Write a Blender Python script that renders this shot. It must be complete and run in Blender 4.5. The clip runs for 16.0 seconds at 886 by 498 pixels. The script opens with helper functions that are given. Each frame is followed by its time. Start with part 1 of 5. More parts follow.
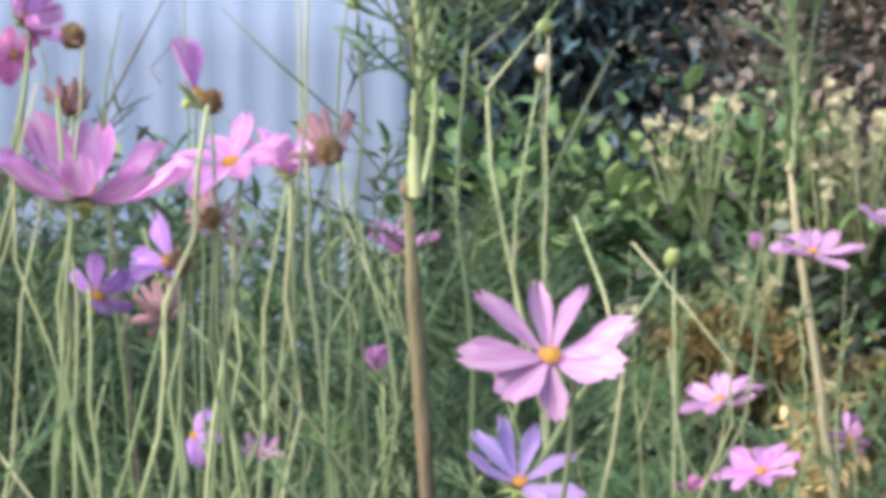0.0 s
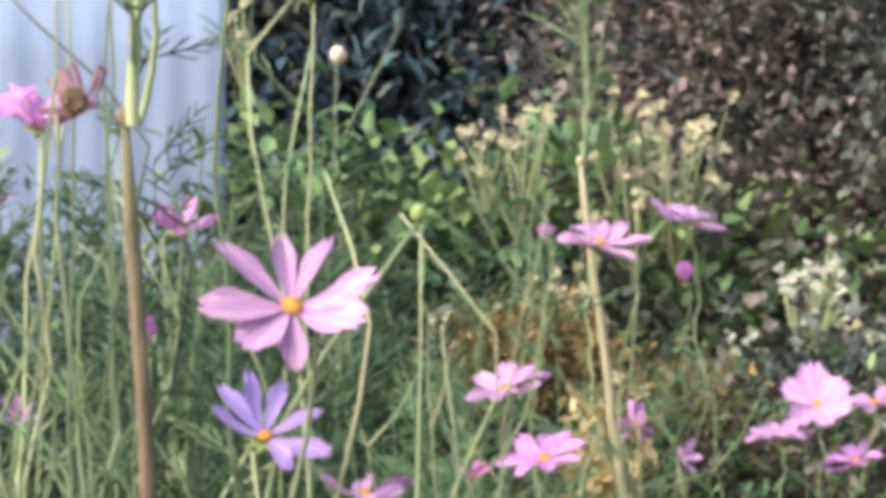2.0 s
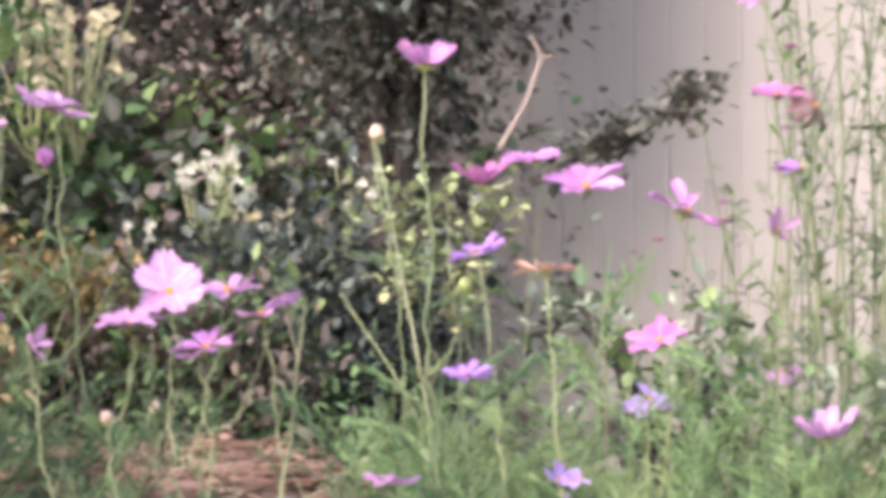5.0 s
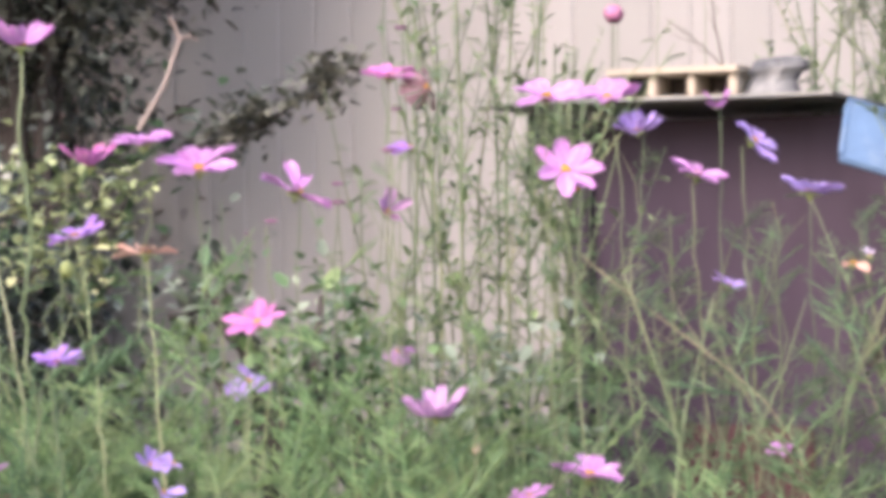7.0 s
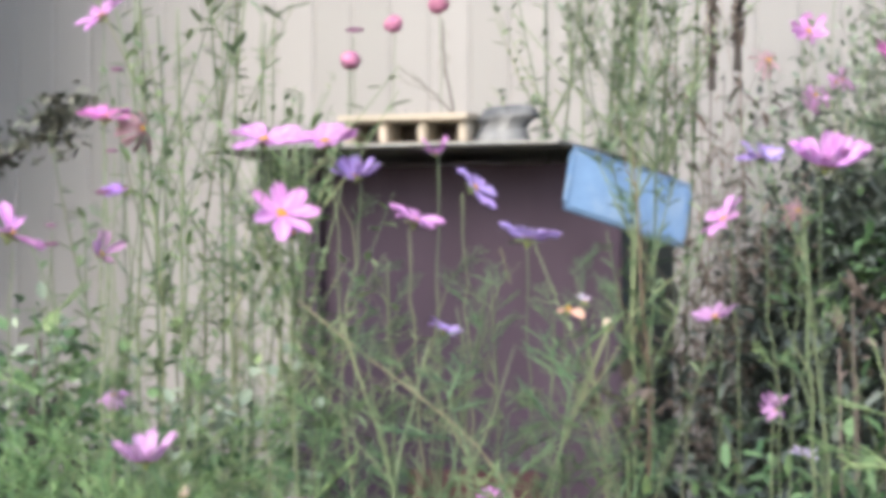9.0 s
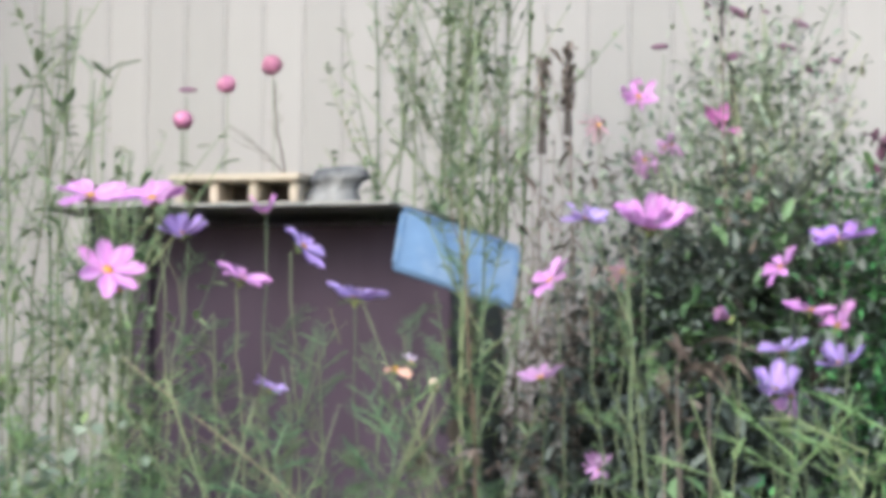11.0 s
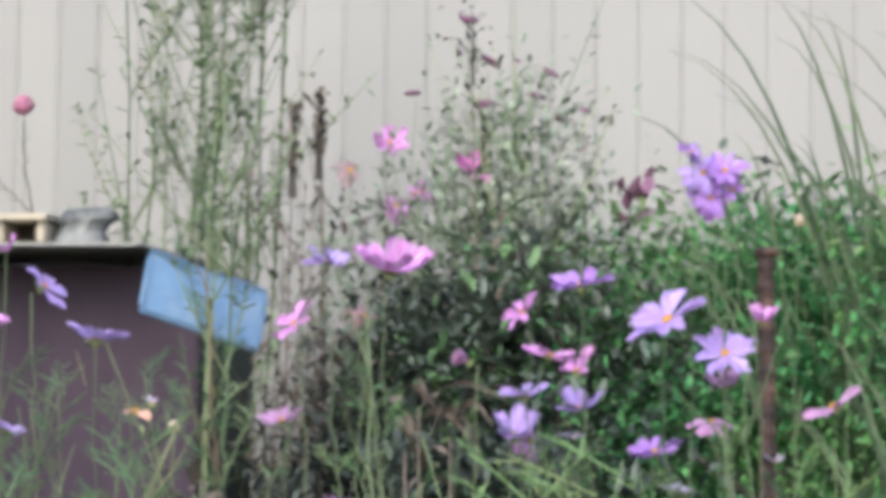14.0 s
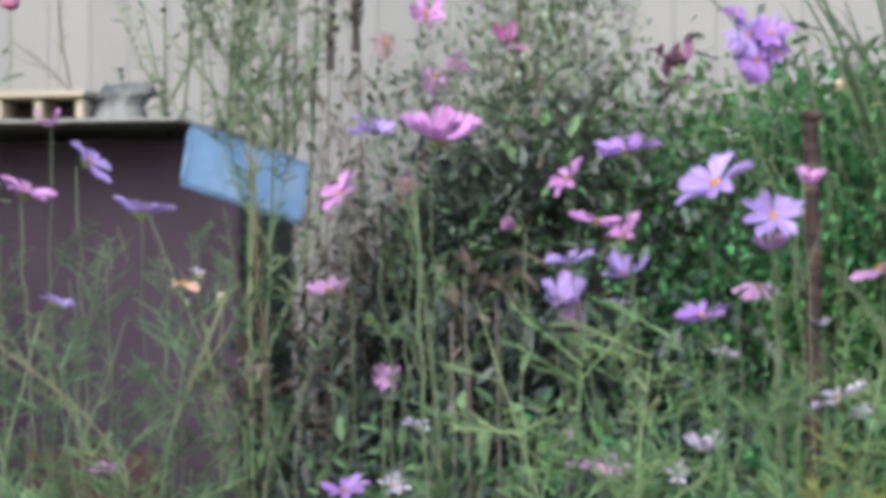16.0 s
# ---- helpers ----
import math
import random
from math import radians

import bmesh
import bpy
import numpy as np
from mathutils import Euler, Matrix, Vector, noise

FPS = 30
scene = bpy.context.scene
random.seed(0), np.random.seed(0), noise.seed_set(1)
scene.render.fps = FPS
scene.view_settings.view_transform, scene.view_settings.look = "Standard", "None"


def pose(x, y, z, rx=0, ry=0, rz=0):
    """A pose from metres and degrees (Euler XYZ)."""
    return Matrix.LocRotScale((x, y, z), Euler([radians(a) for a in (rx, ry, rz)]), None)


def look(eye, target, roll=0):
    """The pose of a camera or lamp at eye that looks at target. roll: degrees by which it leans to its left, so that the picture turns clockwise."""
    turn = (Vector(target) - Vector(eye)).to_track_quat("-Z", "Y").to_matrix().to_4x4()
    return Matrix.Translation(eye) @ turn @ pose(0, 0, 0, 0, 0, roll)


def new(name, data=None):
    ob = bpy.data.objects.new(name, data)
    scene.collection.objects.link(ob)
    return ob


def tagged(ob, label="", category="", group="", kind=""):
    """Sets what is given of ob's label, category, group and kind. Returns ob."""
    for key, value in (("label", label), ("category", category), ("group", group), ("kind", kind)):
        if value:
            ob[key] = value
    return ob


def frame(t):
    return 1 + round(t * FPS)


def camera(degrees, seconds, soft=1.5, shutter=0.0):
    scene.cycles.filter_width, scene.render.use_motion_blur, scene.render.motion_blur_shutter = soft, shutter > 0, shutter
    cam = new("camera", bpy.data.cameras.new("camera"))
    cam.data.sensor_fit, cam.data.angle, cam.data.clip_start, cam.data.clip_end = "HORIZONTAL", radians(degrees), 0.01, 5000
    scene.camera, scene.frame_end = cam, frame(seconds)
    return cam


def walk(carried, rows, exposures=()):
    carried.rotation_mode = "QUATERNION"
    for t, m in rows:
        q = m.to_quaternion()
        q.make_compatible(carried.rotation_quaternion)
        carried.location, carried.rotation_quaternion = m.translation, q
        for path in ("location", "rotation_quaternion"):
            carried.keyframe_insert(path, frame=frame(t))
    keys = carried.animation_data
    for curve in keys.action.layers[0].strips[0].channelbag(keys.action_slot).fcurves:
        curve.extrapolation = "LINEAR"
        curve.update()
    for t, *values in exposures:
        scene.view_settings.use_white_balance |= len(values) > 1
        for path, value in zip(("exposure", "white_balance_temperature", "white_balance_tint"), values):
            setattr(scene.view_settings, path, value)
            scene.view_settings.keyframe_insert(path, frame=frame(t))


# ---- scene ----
# light, wall and fence by number
SUN_AZ, SUN_EL, SUN, SKY = -126, 37, 0.56, 0.222
EXPOSURE = [(0.0, 1.2, 5900, 11), (1.0, 1.28, 6000, 11), (2.0, 1.32, 6150, 12), (3.5, 1.52, 6250, 17), (4.2, 1.52, 6200, 22), (6.5, 1.19, 6050, 27), (7.5, 1.18, 5920, 21), (9.0, 1.06, 5720, 12), (10.0, 0.99, 5600, 9), (12.5, 0.8, 5550, 11), (14.5, 0.75, 5550, 9), (16.0, 0.61, 5450, 9)]
WALL_AZ, WALL_D, WALL_P, WALL_S0, WALL_S1 = 45, 4.6, 0.0765, -2.42, 4.2
TIN_AZ, TIN_D, TIN_TOP = -0.85, 4.95, 1.625
BANK = 0.56

BOX_X, BOX_Y, BOX_TURN, BOX_W, BOX_H = 1.718, 3.317, -46.6, 0.578, 0.998
BLUE_W, BLUE_H = 0.170, 0.093
BLUE_M = Matrix(((0.9216, 0.1194, 0.3694, 2.0803), (-0.2552, 0.9034, 0.3445, 2.7856), (-0.2926, -0.4117, 0.8631, 0.9169), (0, 0, 0, 1)))
POST = (2.335, 1.984, 0.957)
BRANCH = ((1.362, 3.919, 0.993), (1.424, 3.891, 1.140), (1.453, 3.879, 1.138), (1.409, 3.897, 1.177))
cam = camera(20.0, 16.0, soft=5.7)
PATH = [
    (0, (0.0108, -0.0043, 0.7979), (0.0020, 1.9932, 0.8979), -0.54),
    (0.5, (0.0191, -0.0044, 0.7898), (0.0401, 1.9901, 0.9358), -0.13),
    (1, (0.0292, -0.0048, 0.7837), (0.0965, 1.9878, 0.9420), -0.16),
    (1.5, (0.0378, -0.0043, 0.7783), (0.1314, 1.9888, 0.9140), -0.60),
    (2, (0.0466, -0.0040, 0.7686), (0.1705, 1.9887, 0.8866), -0.32),
    (2.5, (0.0559, -0.0038, 0.7641), (0.2332, 1.9866, 0.8475), -0.32),
    (3, (0.0607, -0.0061, 0.7551), (0.2939, 1.9793, 0.8169), 0.20),
    (3.5, (0.0686, -0.0066, 0.7470), (0.3828, 1.9683, 0.7786), 1.06),
    (4, (0.0804, -0.0089, 0.7576), (0.4689, 1.9530, 0.7654), 0.24),
    (4.2, (0.0858, -0.0115, 0.7638), (0.5137, 1.9421, 0.7826), -0.05),
    (6.3, (0.1679, -0.0317, 0.7624), (0.8803, 1.8370, 0.7812), -0.07),
    (6.5, (0.1755, -0.0338, 0.7642), (0.9105, 1.8262, 0.7780), -0.38),
    (7, (0.1890, -0.0387, 0.7649), (0.9830, 1.7968, 0.7791), -0.55),
    (7.5, (0.2006, -0.0418, 0.7602), (1.0471, 1.7700, 0.7861), -0.34),
    (8, (0.2117, -0.0477, 0.7595), (1.0908, 1.7485, 0.7901), -0.33),
    (8.5, (0.2258, -0.0544, 0.7610), (1.1366, 1.7258, 0.7985), -0.16),
    (9, (0.2352, -0.0619, 0.7620), (1.1966, 1.6912, 0.8124), -0.12),
    (9.5, (0.2386, -0.0635, 0.7609), (1.2430, 1.6647, 0.8269), -0.09),
    (10, (0.2387, -0.0650, 0.7613), (1.2771, 1.6423, 0.8440), 0.02),
    (10.2, (0.2395, -0.0665, 0.7610), (1.2853, 1.6359, 0.8513), -0.04),
    (12.3, (0.2544, -0.0827, 0.7443), (1.3688, 1.5751, 0.8432), 0.42),
    (12.5, (0.2571, -0.0842, 0.7458), (1.3814, 1.5671, 0.8406), 0.21),
    (13, (0.2624, -0.0884, 0.7499), (1.4181, 1.5405, 0.8545), 0.29),
    (13.5, (0.2663, -0.0911, 0.7521), (1.4574, 1.5109, 0.8743), 0.35),
    (14, (0.2663, -0.0909, 0.7492), (1.4853, 1.4882, 0.8917), 0.59),
    (14.5, (0.2665, -0.0917, 0.7459), (1.5099, 1.4684, 0.8883), 0.43),
    (15, (0.2658, -0.0895, 0.7437), (1.5201, 1.4645, 0.8521), 0.04),
    (15.5, (0.2585, -0.0822, 0.7389), (1.4848, 1.4961, 0.8087), -0.06),
    (16, (0.2466, -0.0753, 0.7382), (1.4543, 1.5182, 0.7838), -0.27),
]
walk(cam, [(t, look(eye, target, roll)) for t, eye, target, roll in PATH], EXPOSURE)

# ---- daylight: hazy sky with a low-angled soft sun from the far left ----
world = bpy.data.worlds.new("sky")
scene.world = world
world.use_nodes = True
wn = world.node_tree.nodes
sky = wn.new("ShaderNodeTexSky")
sky.sky_type, sky.sun_disc = "NISHITA", False
sky.sun_elevation, sky.sun_rotation = radians(SUN_EL), radians(SUN_AZ)
sky.air_density, sky.dust_density = 1.0, 4.5
wn["Background"].inputs["Strength"].default_value = SKY
world.node_tree.links.new(sky.outputs[0], wn["Background"].inputs[0])
sun = new("sun", bpy.data.lights.new("sun", "SUN"))
sun.data.energy, sun.data.angle, sun.data.color = SUN, radians(42), (1.0, 0.95, 0.87)
sun.matrix_world = look((10 * math.sin(radians(SUN_AZ)), 10 * math.cos(radians(SUN_AZ)), 10 * math.tan(radians(SUN_EL))), (0, 0, 0))

# ---- materials ----
MATS = {}


def mat(name, colour, rough=0.6, vary=0.25, scale=30.0, stretch=(1, 1, 1), through_light=0.0, bump=0.0, metal=0.0,
        second=None, patch=4.0, spread=0.0, spec=0.3):
    """Two scales of noise over a base colour; second: a colour for stains; spread: difference from piece to piece."""
    m = bpy.data.materials.new(name)
    m.use_nodes = True
    n, l = m.node_tree.nodes, m.node_tree.links
    b = n["Principled BSDF"]
    b.inputs["Roughness"].default_value, b.inputs["Metallic"].default_value = rough, metal
    b.inputs["Specular IOR Level"].default_value = spec
    co = n.new("ShaderNodeTexCoord")
    mp = n.new("ShaderNodeMapping")
    mp.inputs["Scale"].default_value = stretch
    l.new(co.outputs["Object"], mp.inputs[0])
    fine = n.new("ShaderNodeTexNoise")
    fine.inputs["Scale"].default_value, fine.inputs["Detail"].default_value = scale, 6
    coarse = n.new("ShaderNodeTexNoise")
    coarse.inputs["Scale"].default_value, coarse.inputs["Detail"].default_value = patch, 4
    l.new(mp.outputs[0], fine.inputs[0])
    l.new(mp.outputs[0], coarse.inputs[0])
    dark = n.new("ShaderNodeMix")
    dark.data_type = "RGBA"
    dark.inputs[6].default_value = (*[c * (1 - vary) for c in colour], 1)
    dark.inputs[7].default_value = (*[min(1, c * (1 + vary)) for c in colour], 1)
    l.new(fine.outputs["Fac"], dark.inputs[0])
    stain = n.new("ShaderNodeMix")
    stain.data_type = "RGBA"
    stain.inputs[7].default_value = (*(second or [c * (1 - vary) for c in colour]), 1)
    ramp = n.new("ShaderNodeMapRange")
    ramp.inputs[1].default_value, ramp.inputs[2].default_value = 0.48, 0.68
    l.new(coarse.outputs["Fac"], ramp.inputs[0])
    l.new(ramp.outputs[0], stain.inputs[0])
    l.new(dark.outputs[2], stain.inputs[6])
    out = stain.outputs[2]
    if spread:
        geo, info = n.new("ShaderNodeNewGeometry"), n.new("ShaderNodeObjectInfo")
        add = n.new("ShaderNodeMath")
        add.operation = "ADD"
        l.new(geo.outputs["Random Per Island"], add.inputs[0])
        l.new(info.outputs["Random"], add.inputs[1])
        fr = n.new("ShaderNodeMath")
        fr.operation = "FRACT"
        l.new(add.outputs[0], fr.inputs[0])
        val, hue = n.new("ShaderNodeMapRange"), n.new("ShaderNodeMapRange")
        val.inputs[3].default_value, val.inputs[4].default_value = 1 - spread, 1 + spread
        hue.inputs[3].default_value, hue.inputs[4].default_value = 0.5 + 0.05 * spread, 0.5 - 0.05 * spread
        l.new(fr.outputs[0], val.inputs[0])
        l.new(fr.outputs[0], hue.inputs[0])
        hs = n.new("ShaderNodeHueSaturation")
        l.new(val.outputs[0], hs.inputs["Value"])
        l.new(hue.outputs[0], hs.inputs["Hue"])
        l.new(out, hs.inputs["Color"])
        out = hs.outputs[0]
    l.new(out, b.inputs["Base Color"])
    if bump:
        bp = n.new("ShaderNodeBump")
        bp.inputs["Strength"].default_value, bp.inputs["Distance"].default_value = bump, 0.004
        l.new(fine.outputs["Fac"], bp.inputs["Height"])
        l.new(bp.outputs[0], b.inputs["Normal"])
    if through_light:
        tr, mx = n.new("ShaderNodeBsdfTranslucent"), n.new("ShaderNodeMixShader")
        mx.inputs[0].default_value = through_light
        l.new(out, tr.inputs[0])
        l.new(b.outputs[0], mx.inputs[1])
        l.new(tr.outputs[0], mx.inputs[2])
        l.new(mx.outputs[0], n["Material Output"].inputs[0])
    MATS[name] = m
    return m


for nm, col, sec in (
    ("pink", (0.56, 0.235, 0.54), (0.66, 0.42, 0.64)),
    ("hot", (0.55, 0.17, 0.42), (0.64, 0.32, 0.52)),
    ("pale", (0.47, 0.25, 0.45), (0.57, 0.39, 0.54)),
    ("lilac", (0.42, 0.29, 0.64), (0.54, 0.42, 0.72)),
    ("purple", (0.37, 0.19, 0.56), (0.50, 0.33, 0.64)),
    ("white", (0.56, 0.50, 0.62), (0.64, 0.52, 0.62)),
    ("faded", (0.40, 0.23, 0.26), (0.46, 0.34, 0.33)),
    ("peach", (0.60, 0.37, 0.27), (0.50, 0.36, 0.25)),
):
    mat("petal_" + nm, col, 0.5, 0.38, 7, (3.4, .3, .3), 0.3, 0.6, 0, sec, 3.2, 0.18, spec=0.12)
mat("disc", (0.56, 0.33, 0.05), 0.8, 0.5, 12, bump=0.6, second=(0.42, 0.19, 0.05), patch=5, spread=0.5)
mat("spent", (0.27, 0.19, 0.075), 0.9, 0.5, 250, bump=0.8, second=(0.20, 0.105, 0.06), patch=60)
mat("spent_fringe", (0.36, 0.24, 0.20), 0.9, 0.4, 200, second=(0.42, 0.30, 0.16), patch=60, spread=0.4)
mat("pod", (0.15, 0.075, 0.115), 0.8, 0.4, 200, bump=0.5, second=(0.28, 0.12, 0.2), patch=60)
mat("bud_pink", (0.45, 0.145, 0.27), 0.55, 0.35, 90, (3, 3, 1), 0.1, 0.4, 0, (0.58, 0.32, 0.34), 40, 0.2)
mat("button_pink", (0.36, 0.135, 0.225), 0.7, 0.4, 3, bump=0.4, second=(0.42, 0.22, 0.24), patch=2, spread=0.3)
mat("bud_green", (0.20, 0.27, 0.09), 0.55, 0.25, 120, bump=0.2, second=(0.34, 0.32, 0.13), patch=50, spread=0.2)
mat("bud_cream", (0.42, 0.36, 0.26), 0.6, 0.25, 120, bump=0.2, second=(0.5, 0.3, 0.2), patch=50, spread=0.2)
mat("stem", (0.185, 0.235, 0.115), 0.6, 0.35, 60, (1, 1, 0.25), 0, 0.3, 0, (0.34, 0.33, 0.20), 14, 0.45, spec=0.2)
# darker copy of the stem green: dimness of the rear stems put into the colour
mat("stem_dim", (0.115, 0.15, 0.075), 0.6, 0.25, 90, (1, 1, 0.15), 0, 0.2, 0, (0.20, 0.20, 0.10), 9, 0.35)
mat("stem_tan", (0.31, 0.275, 0.165), 0.7, 0.3, 120, (1, 1, 0.1), 0, 0.4, 0, (0.34, 0.32, 0.14), 9, 0.15)
mat("stem_weathered", (0.20, 0.19, 0.115), 0.8, 0.35, 110, (1, 1, 0.2), 0, 0.5, 0, (0.15, 0.145, 0.085), 12, 0.1, spec=0.1)
mat("stem_brown", (0.122, 0.090, 0.062), 0.95, 0.6, 130, (1, 1, 0.2), 0, 0.9, 0, (0.15, 0.138, 0.080), 22, 0.1, spec=0.08)
mat("dry_dark", (0.125, 0.104, 0.082), 0.85, 0.4, 90, (1, 1, 0.2), 0.1, 0.3, 0, (0.19, 0.15, 0.11), 8, 0.35)
mat("leaf_haze", (0.15, 0.21, 0.105), 0.6, 0.3, 60, through_light=0.3, second=(0.20, 0.25, 0.13), patch=3, spread=0.4)
mat("straw", (0.46, 0.38, 0.18), 0.8, 0.3, 60, through_light=0.2, second=(0.30, 0.22, 0.1), patch=8, spread=0.35)
mat("feather", (0.105, 0.185, 0.085), 0.55, 0.3, 50, through_light=0.25, second=(0.18, 0.25, 0.11), patch=5, spread=0.45)
# the same foliage darkened: shade deep in the bed put into the colour
mat("feather_shade", (0.042, 0.085, 0.036), 0.55, 0.3, 50, through_light=0.25, second=(0.066, 0.112, 0.048), patch=5, spread=0.8)
mat("feather_lime", (0.185, 0.305, 0.118), 0.55, 0.3, 50, through_light=0.25, second=(0.21, 0.27, 0.125), patch=5, spread=0.35)
mat("feather_yellow", (0.27, 0.28, 0.07), 0.55, 0.3, 50, through_light=0.25, second=(0.20, 0.26, 0.08), patch=5, spread=0.4)
mat("leaf_dark", (0.062, 0.102, 0.120), 0.45, 0.3, 60, through_light=0.1, second=(0.055, 0.085, 0.125), patch=2, spread=0.5, spec=0.4)
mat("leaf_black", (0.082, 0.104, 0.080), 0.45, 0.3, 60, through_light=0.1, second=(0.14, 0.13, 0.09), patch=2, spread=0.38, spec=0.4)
# near-black leaves: the dark bushes get their shade from this colour
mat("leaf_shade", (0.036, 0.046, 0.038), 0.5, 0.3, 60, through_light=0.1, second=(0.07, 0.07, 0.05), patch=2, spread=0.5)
mat("leaf_brown", (0.195, 0.172, 0.150), 0.6, 0.4, 60, through_light=0.15, second=(0.175, 0.135, 0.115), patch=2, spread=0.4)
mat("leaf_mid", (0.115, 0.20, 0.085), 0.5, 0.3, 60, through_light=0.25, second=(0.15, 0.22, 0.075), patch=3, spread=0.5)
mat("leaf_light", (0.19, 0.29, 0.12), 0.5, 0.3, 60, through_light=0.3, second=(0.27, 0.33, 0.16), patch=3, spread=0.4)
mat("leaf_bright", (0.085, 0.265, 0.085), 0.5, 0.3, 60, through_light=0.3, second=(0.12, 0.24, 0.06), patch=3, spread=0.45)
mat("leaf_grey", (0.20, 0.255, 0.175), 0.6, 0.3, 60, through_light=0.2, second=(0.25, 0.29, 0.20), patch=3, spread=0.5)
mat("leaf_pale", (0.30, 0.36, 0.17), 0.6, 0.3, 60, through_light=0.3, second=(0.40, 0.38, 0.2), patch=3, spread=0.4)
mat("moss", (0.22, 0.17, 0.06), 0.8, 0.4, 60, through_light=0.2, second=(0.09, 0.09, 0.03), patch=5, spread=0.5)
mat("grass", (0.115, 0.155, 0.082), 0.55, 0.3, 60, (1, 1, 0.2), 0.2, 0, 0, (0.19, 0.20, 0.115), 3, 0.4)
mat("cream", (0.40, 0.375, 0.235), 0.7, 0.25, 90, through_light=0.3, second=(0.33, 0.31, 0.17), patch=20, spread=0.3)
mat("white_bloom", (0.47, 0.47, 0.38), 0.7, 0.2, 90, through_light=0.3, second=(0.36, 0.38, 0.26), patch=20, spread=0.25)
mat("bark", (0.055, 0.046, 0.038), 0.9, 0.4, 60, (1, 1, 0.2), 0, 0.8, 0, (0.035, 0.036, 0.03), 8)
mat("branch_dry", (0.215, 0.185, 0.155), 0.9, 0.3, 80, (1, 1, 0.2), 0, 0.6, 0, (0.25, 0.18, 0.14), 8)
mat("soil", (0.10, 0.065, 0.042), 0.95, 0.5, 40, bump=0.8, second=(0.07, 0.08, 0.03), patch=2.5)
mat("litter", (0.25, 0.165, 0.11), 0.9, 0.5, 60, bump=0.5, second=(0.40, 0.29, 0.21), patch=8, spread=0.5)
mat("siding", (0.252, 0.243, 0.220), 0.55, 0.06, 9, (1, 1, 0.15), 0, 0.05, 0, (0.232, 0.224, 0.204), 1.3, 0.05)
mat("tin", (0.235, 0.285, 0.385), 0.5, 0.16, 25, (1, 1, 0.1), 0, 0.1, 0, (0.215, 0.26, 0.345), 3)
mat("rust", (0.065, 0.042, 0.038), 0.9, 0.5, 60, bump=0.5, second=(0.05, 0.035, 0.03), patch=14)
mat("box_paint", (0.055, 0.040, 0.052), 0.6, 0.35, 14, (1, 1, 0.25), 0, 0.2, 0, (0.040, 0.030, 0.040), 3.4, spec=0.1)
mat("box_red", (0.078, 0.032, 0.032), 0.75, 0.35, 40, bump=0.3, second=(0.055, 0.03, 0.032), patch=6)
mat("box_side", (0.045, 0.06, 0.055), 0.6, 0.3, 20, bump=0.1, second=(0.07, 0.06, 0.05), patch=4)
mat("lid", (0.27, 0.27, 0.245), 0.6, 0.2, 30, bump=0.1, second=(0.3, 0.29, 0.25), patch=5)
mat("pallet_wood", (0.33, 0.295, 0.225), 0.8, 0.25, 50, (0.15, 1, 1), 0, 0.4, 0, (0.42, 0.36, 0.27), 6, 0.15)
mat("stone", (0.085, 0.088, 0.088), 0.95, 0.45, 60, bump=0.9, second=(0.24, 0.24, 0.22), patch=12)
mat("blue_plastic", (0.125, 0.20, 0.30), 0.5, 0.22, 45, (1, 1, 1), 0, 0.3, 0, (0.17, 0.235, 0.31), 22, spec=0.2)
mat("iron", (0.040, 0.028, 0.024), 0.85, 0.4, 120, bump=0.6, second=(0.12, 0.07, 0.05), patch=30, metal=0.2)

# ---- mesh helpers ----
RND = random.Random(7)


def rnd(a, b):
    return RND.uniform(a, b)


def mesh_of(name, verts, faces, material, smooth=True):
    me = bpy.data.meshes.new(name)
    me.from_pydata([tuple(v) for v in verts], [], faces)
    me.materials.append(MATS[material])
    if smooth:
        me.polygons.foreach_set("use_smooth", [True] * len(me.polygons))
    me.update()
    return me


def part(name, me, parent, m=None, label=""):
    ob = new(name, me)
    ob.parent = parent
    if m is not None:
        ob.matrix_basis = m
    if label:
        ob["label"] = label
    return ob


def tube(V, F, pts, radii, n=5):
    """A tapered tube along the points, closed at its tip."""
    start = len(V)
    for i, p in enumerate(pts):
        a, b = pts[max(0, i - 1)], pts[min(len(pts) - 1, i + 1)]
        d = (b - a).normalized()
        s = d.cross(Vector((0.31, 0.95, 0.05))).normalized()
        u = s.cross(d)
        for k in range(n):
            w = 2 * math.pi * k / n
            V.append(p + radii[i] * (s * math.cos(w) + u * math.sin(w)))
    for i in range(len(pts) - 1):
        for k in range(n):
            a, b = start + i * n + k, start + i * n + (k + 1) % n
            F.append((a, b, b + n, a + n))
    F.append(tuple(range(len(V) - n, len(V))))


def spike(V, F, a, b, r):
    """A thread-like leaf lobe: three-sided, tapering to a point."""
    d = b - a
    s = d.cross(Vector((0.2, 0.3, 0.93)))
    if s.length < 1e-6:
        s = Vector((1, 0, 0))
    s = s.normalized() * r
    u = s.cross(d).normalized() * r
    i, mid = len(V), a + d * 0.6 + u * 0.8
    V += [a + s, a - s * 0.5 + u * 0.8, a - s * 0.5 - u * 0.8, mid + s * 0.8, mid - s * 0.4 + u * 0.7, mid - s * 0.4 - u * 0.7, b]
    F += [(i, i + 1, i + 4, i + 3), (i + 1, i + 2, i + 5, i + 4), (i + 2, i, i + 3, i + 5),
          (i + 3, i + 4, i + 6), (i + 4, i + 5, i + 6), (i + 5, i + 3, i + 6)]


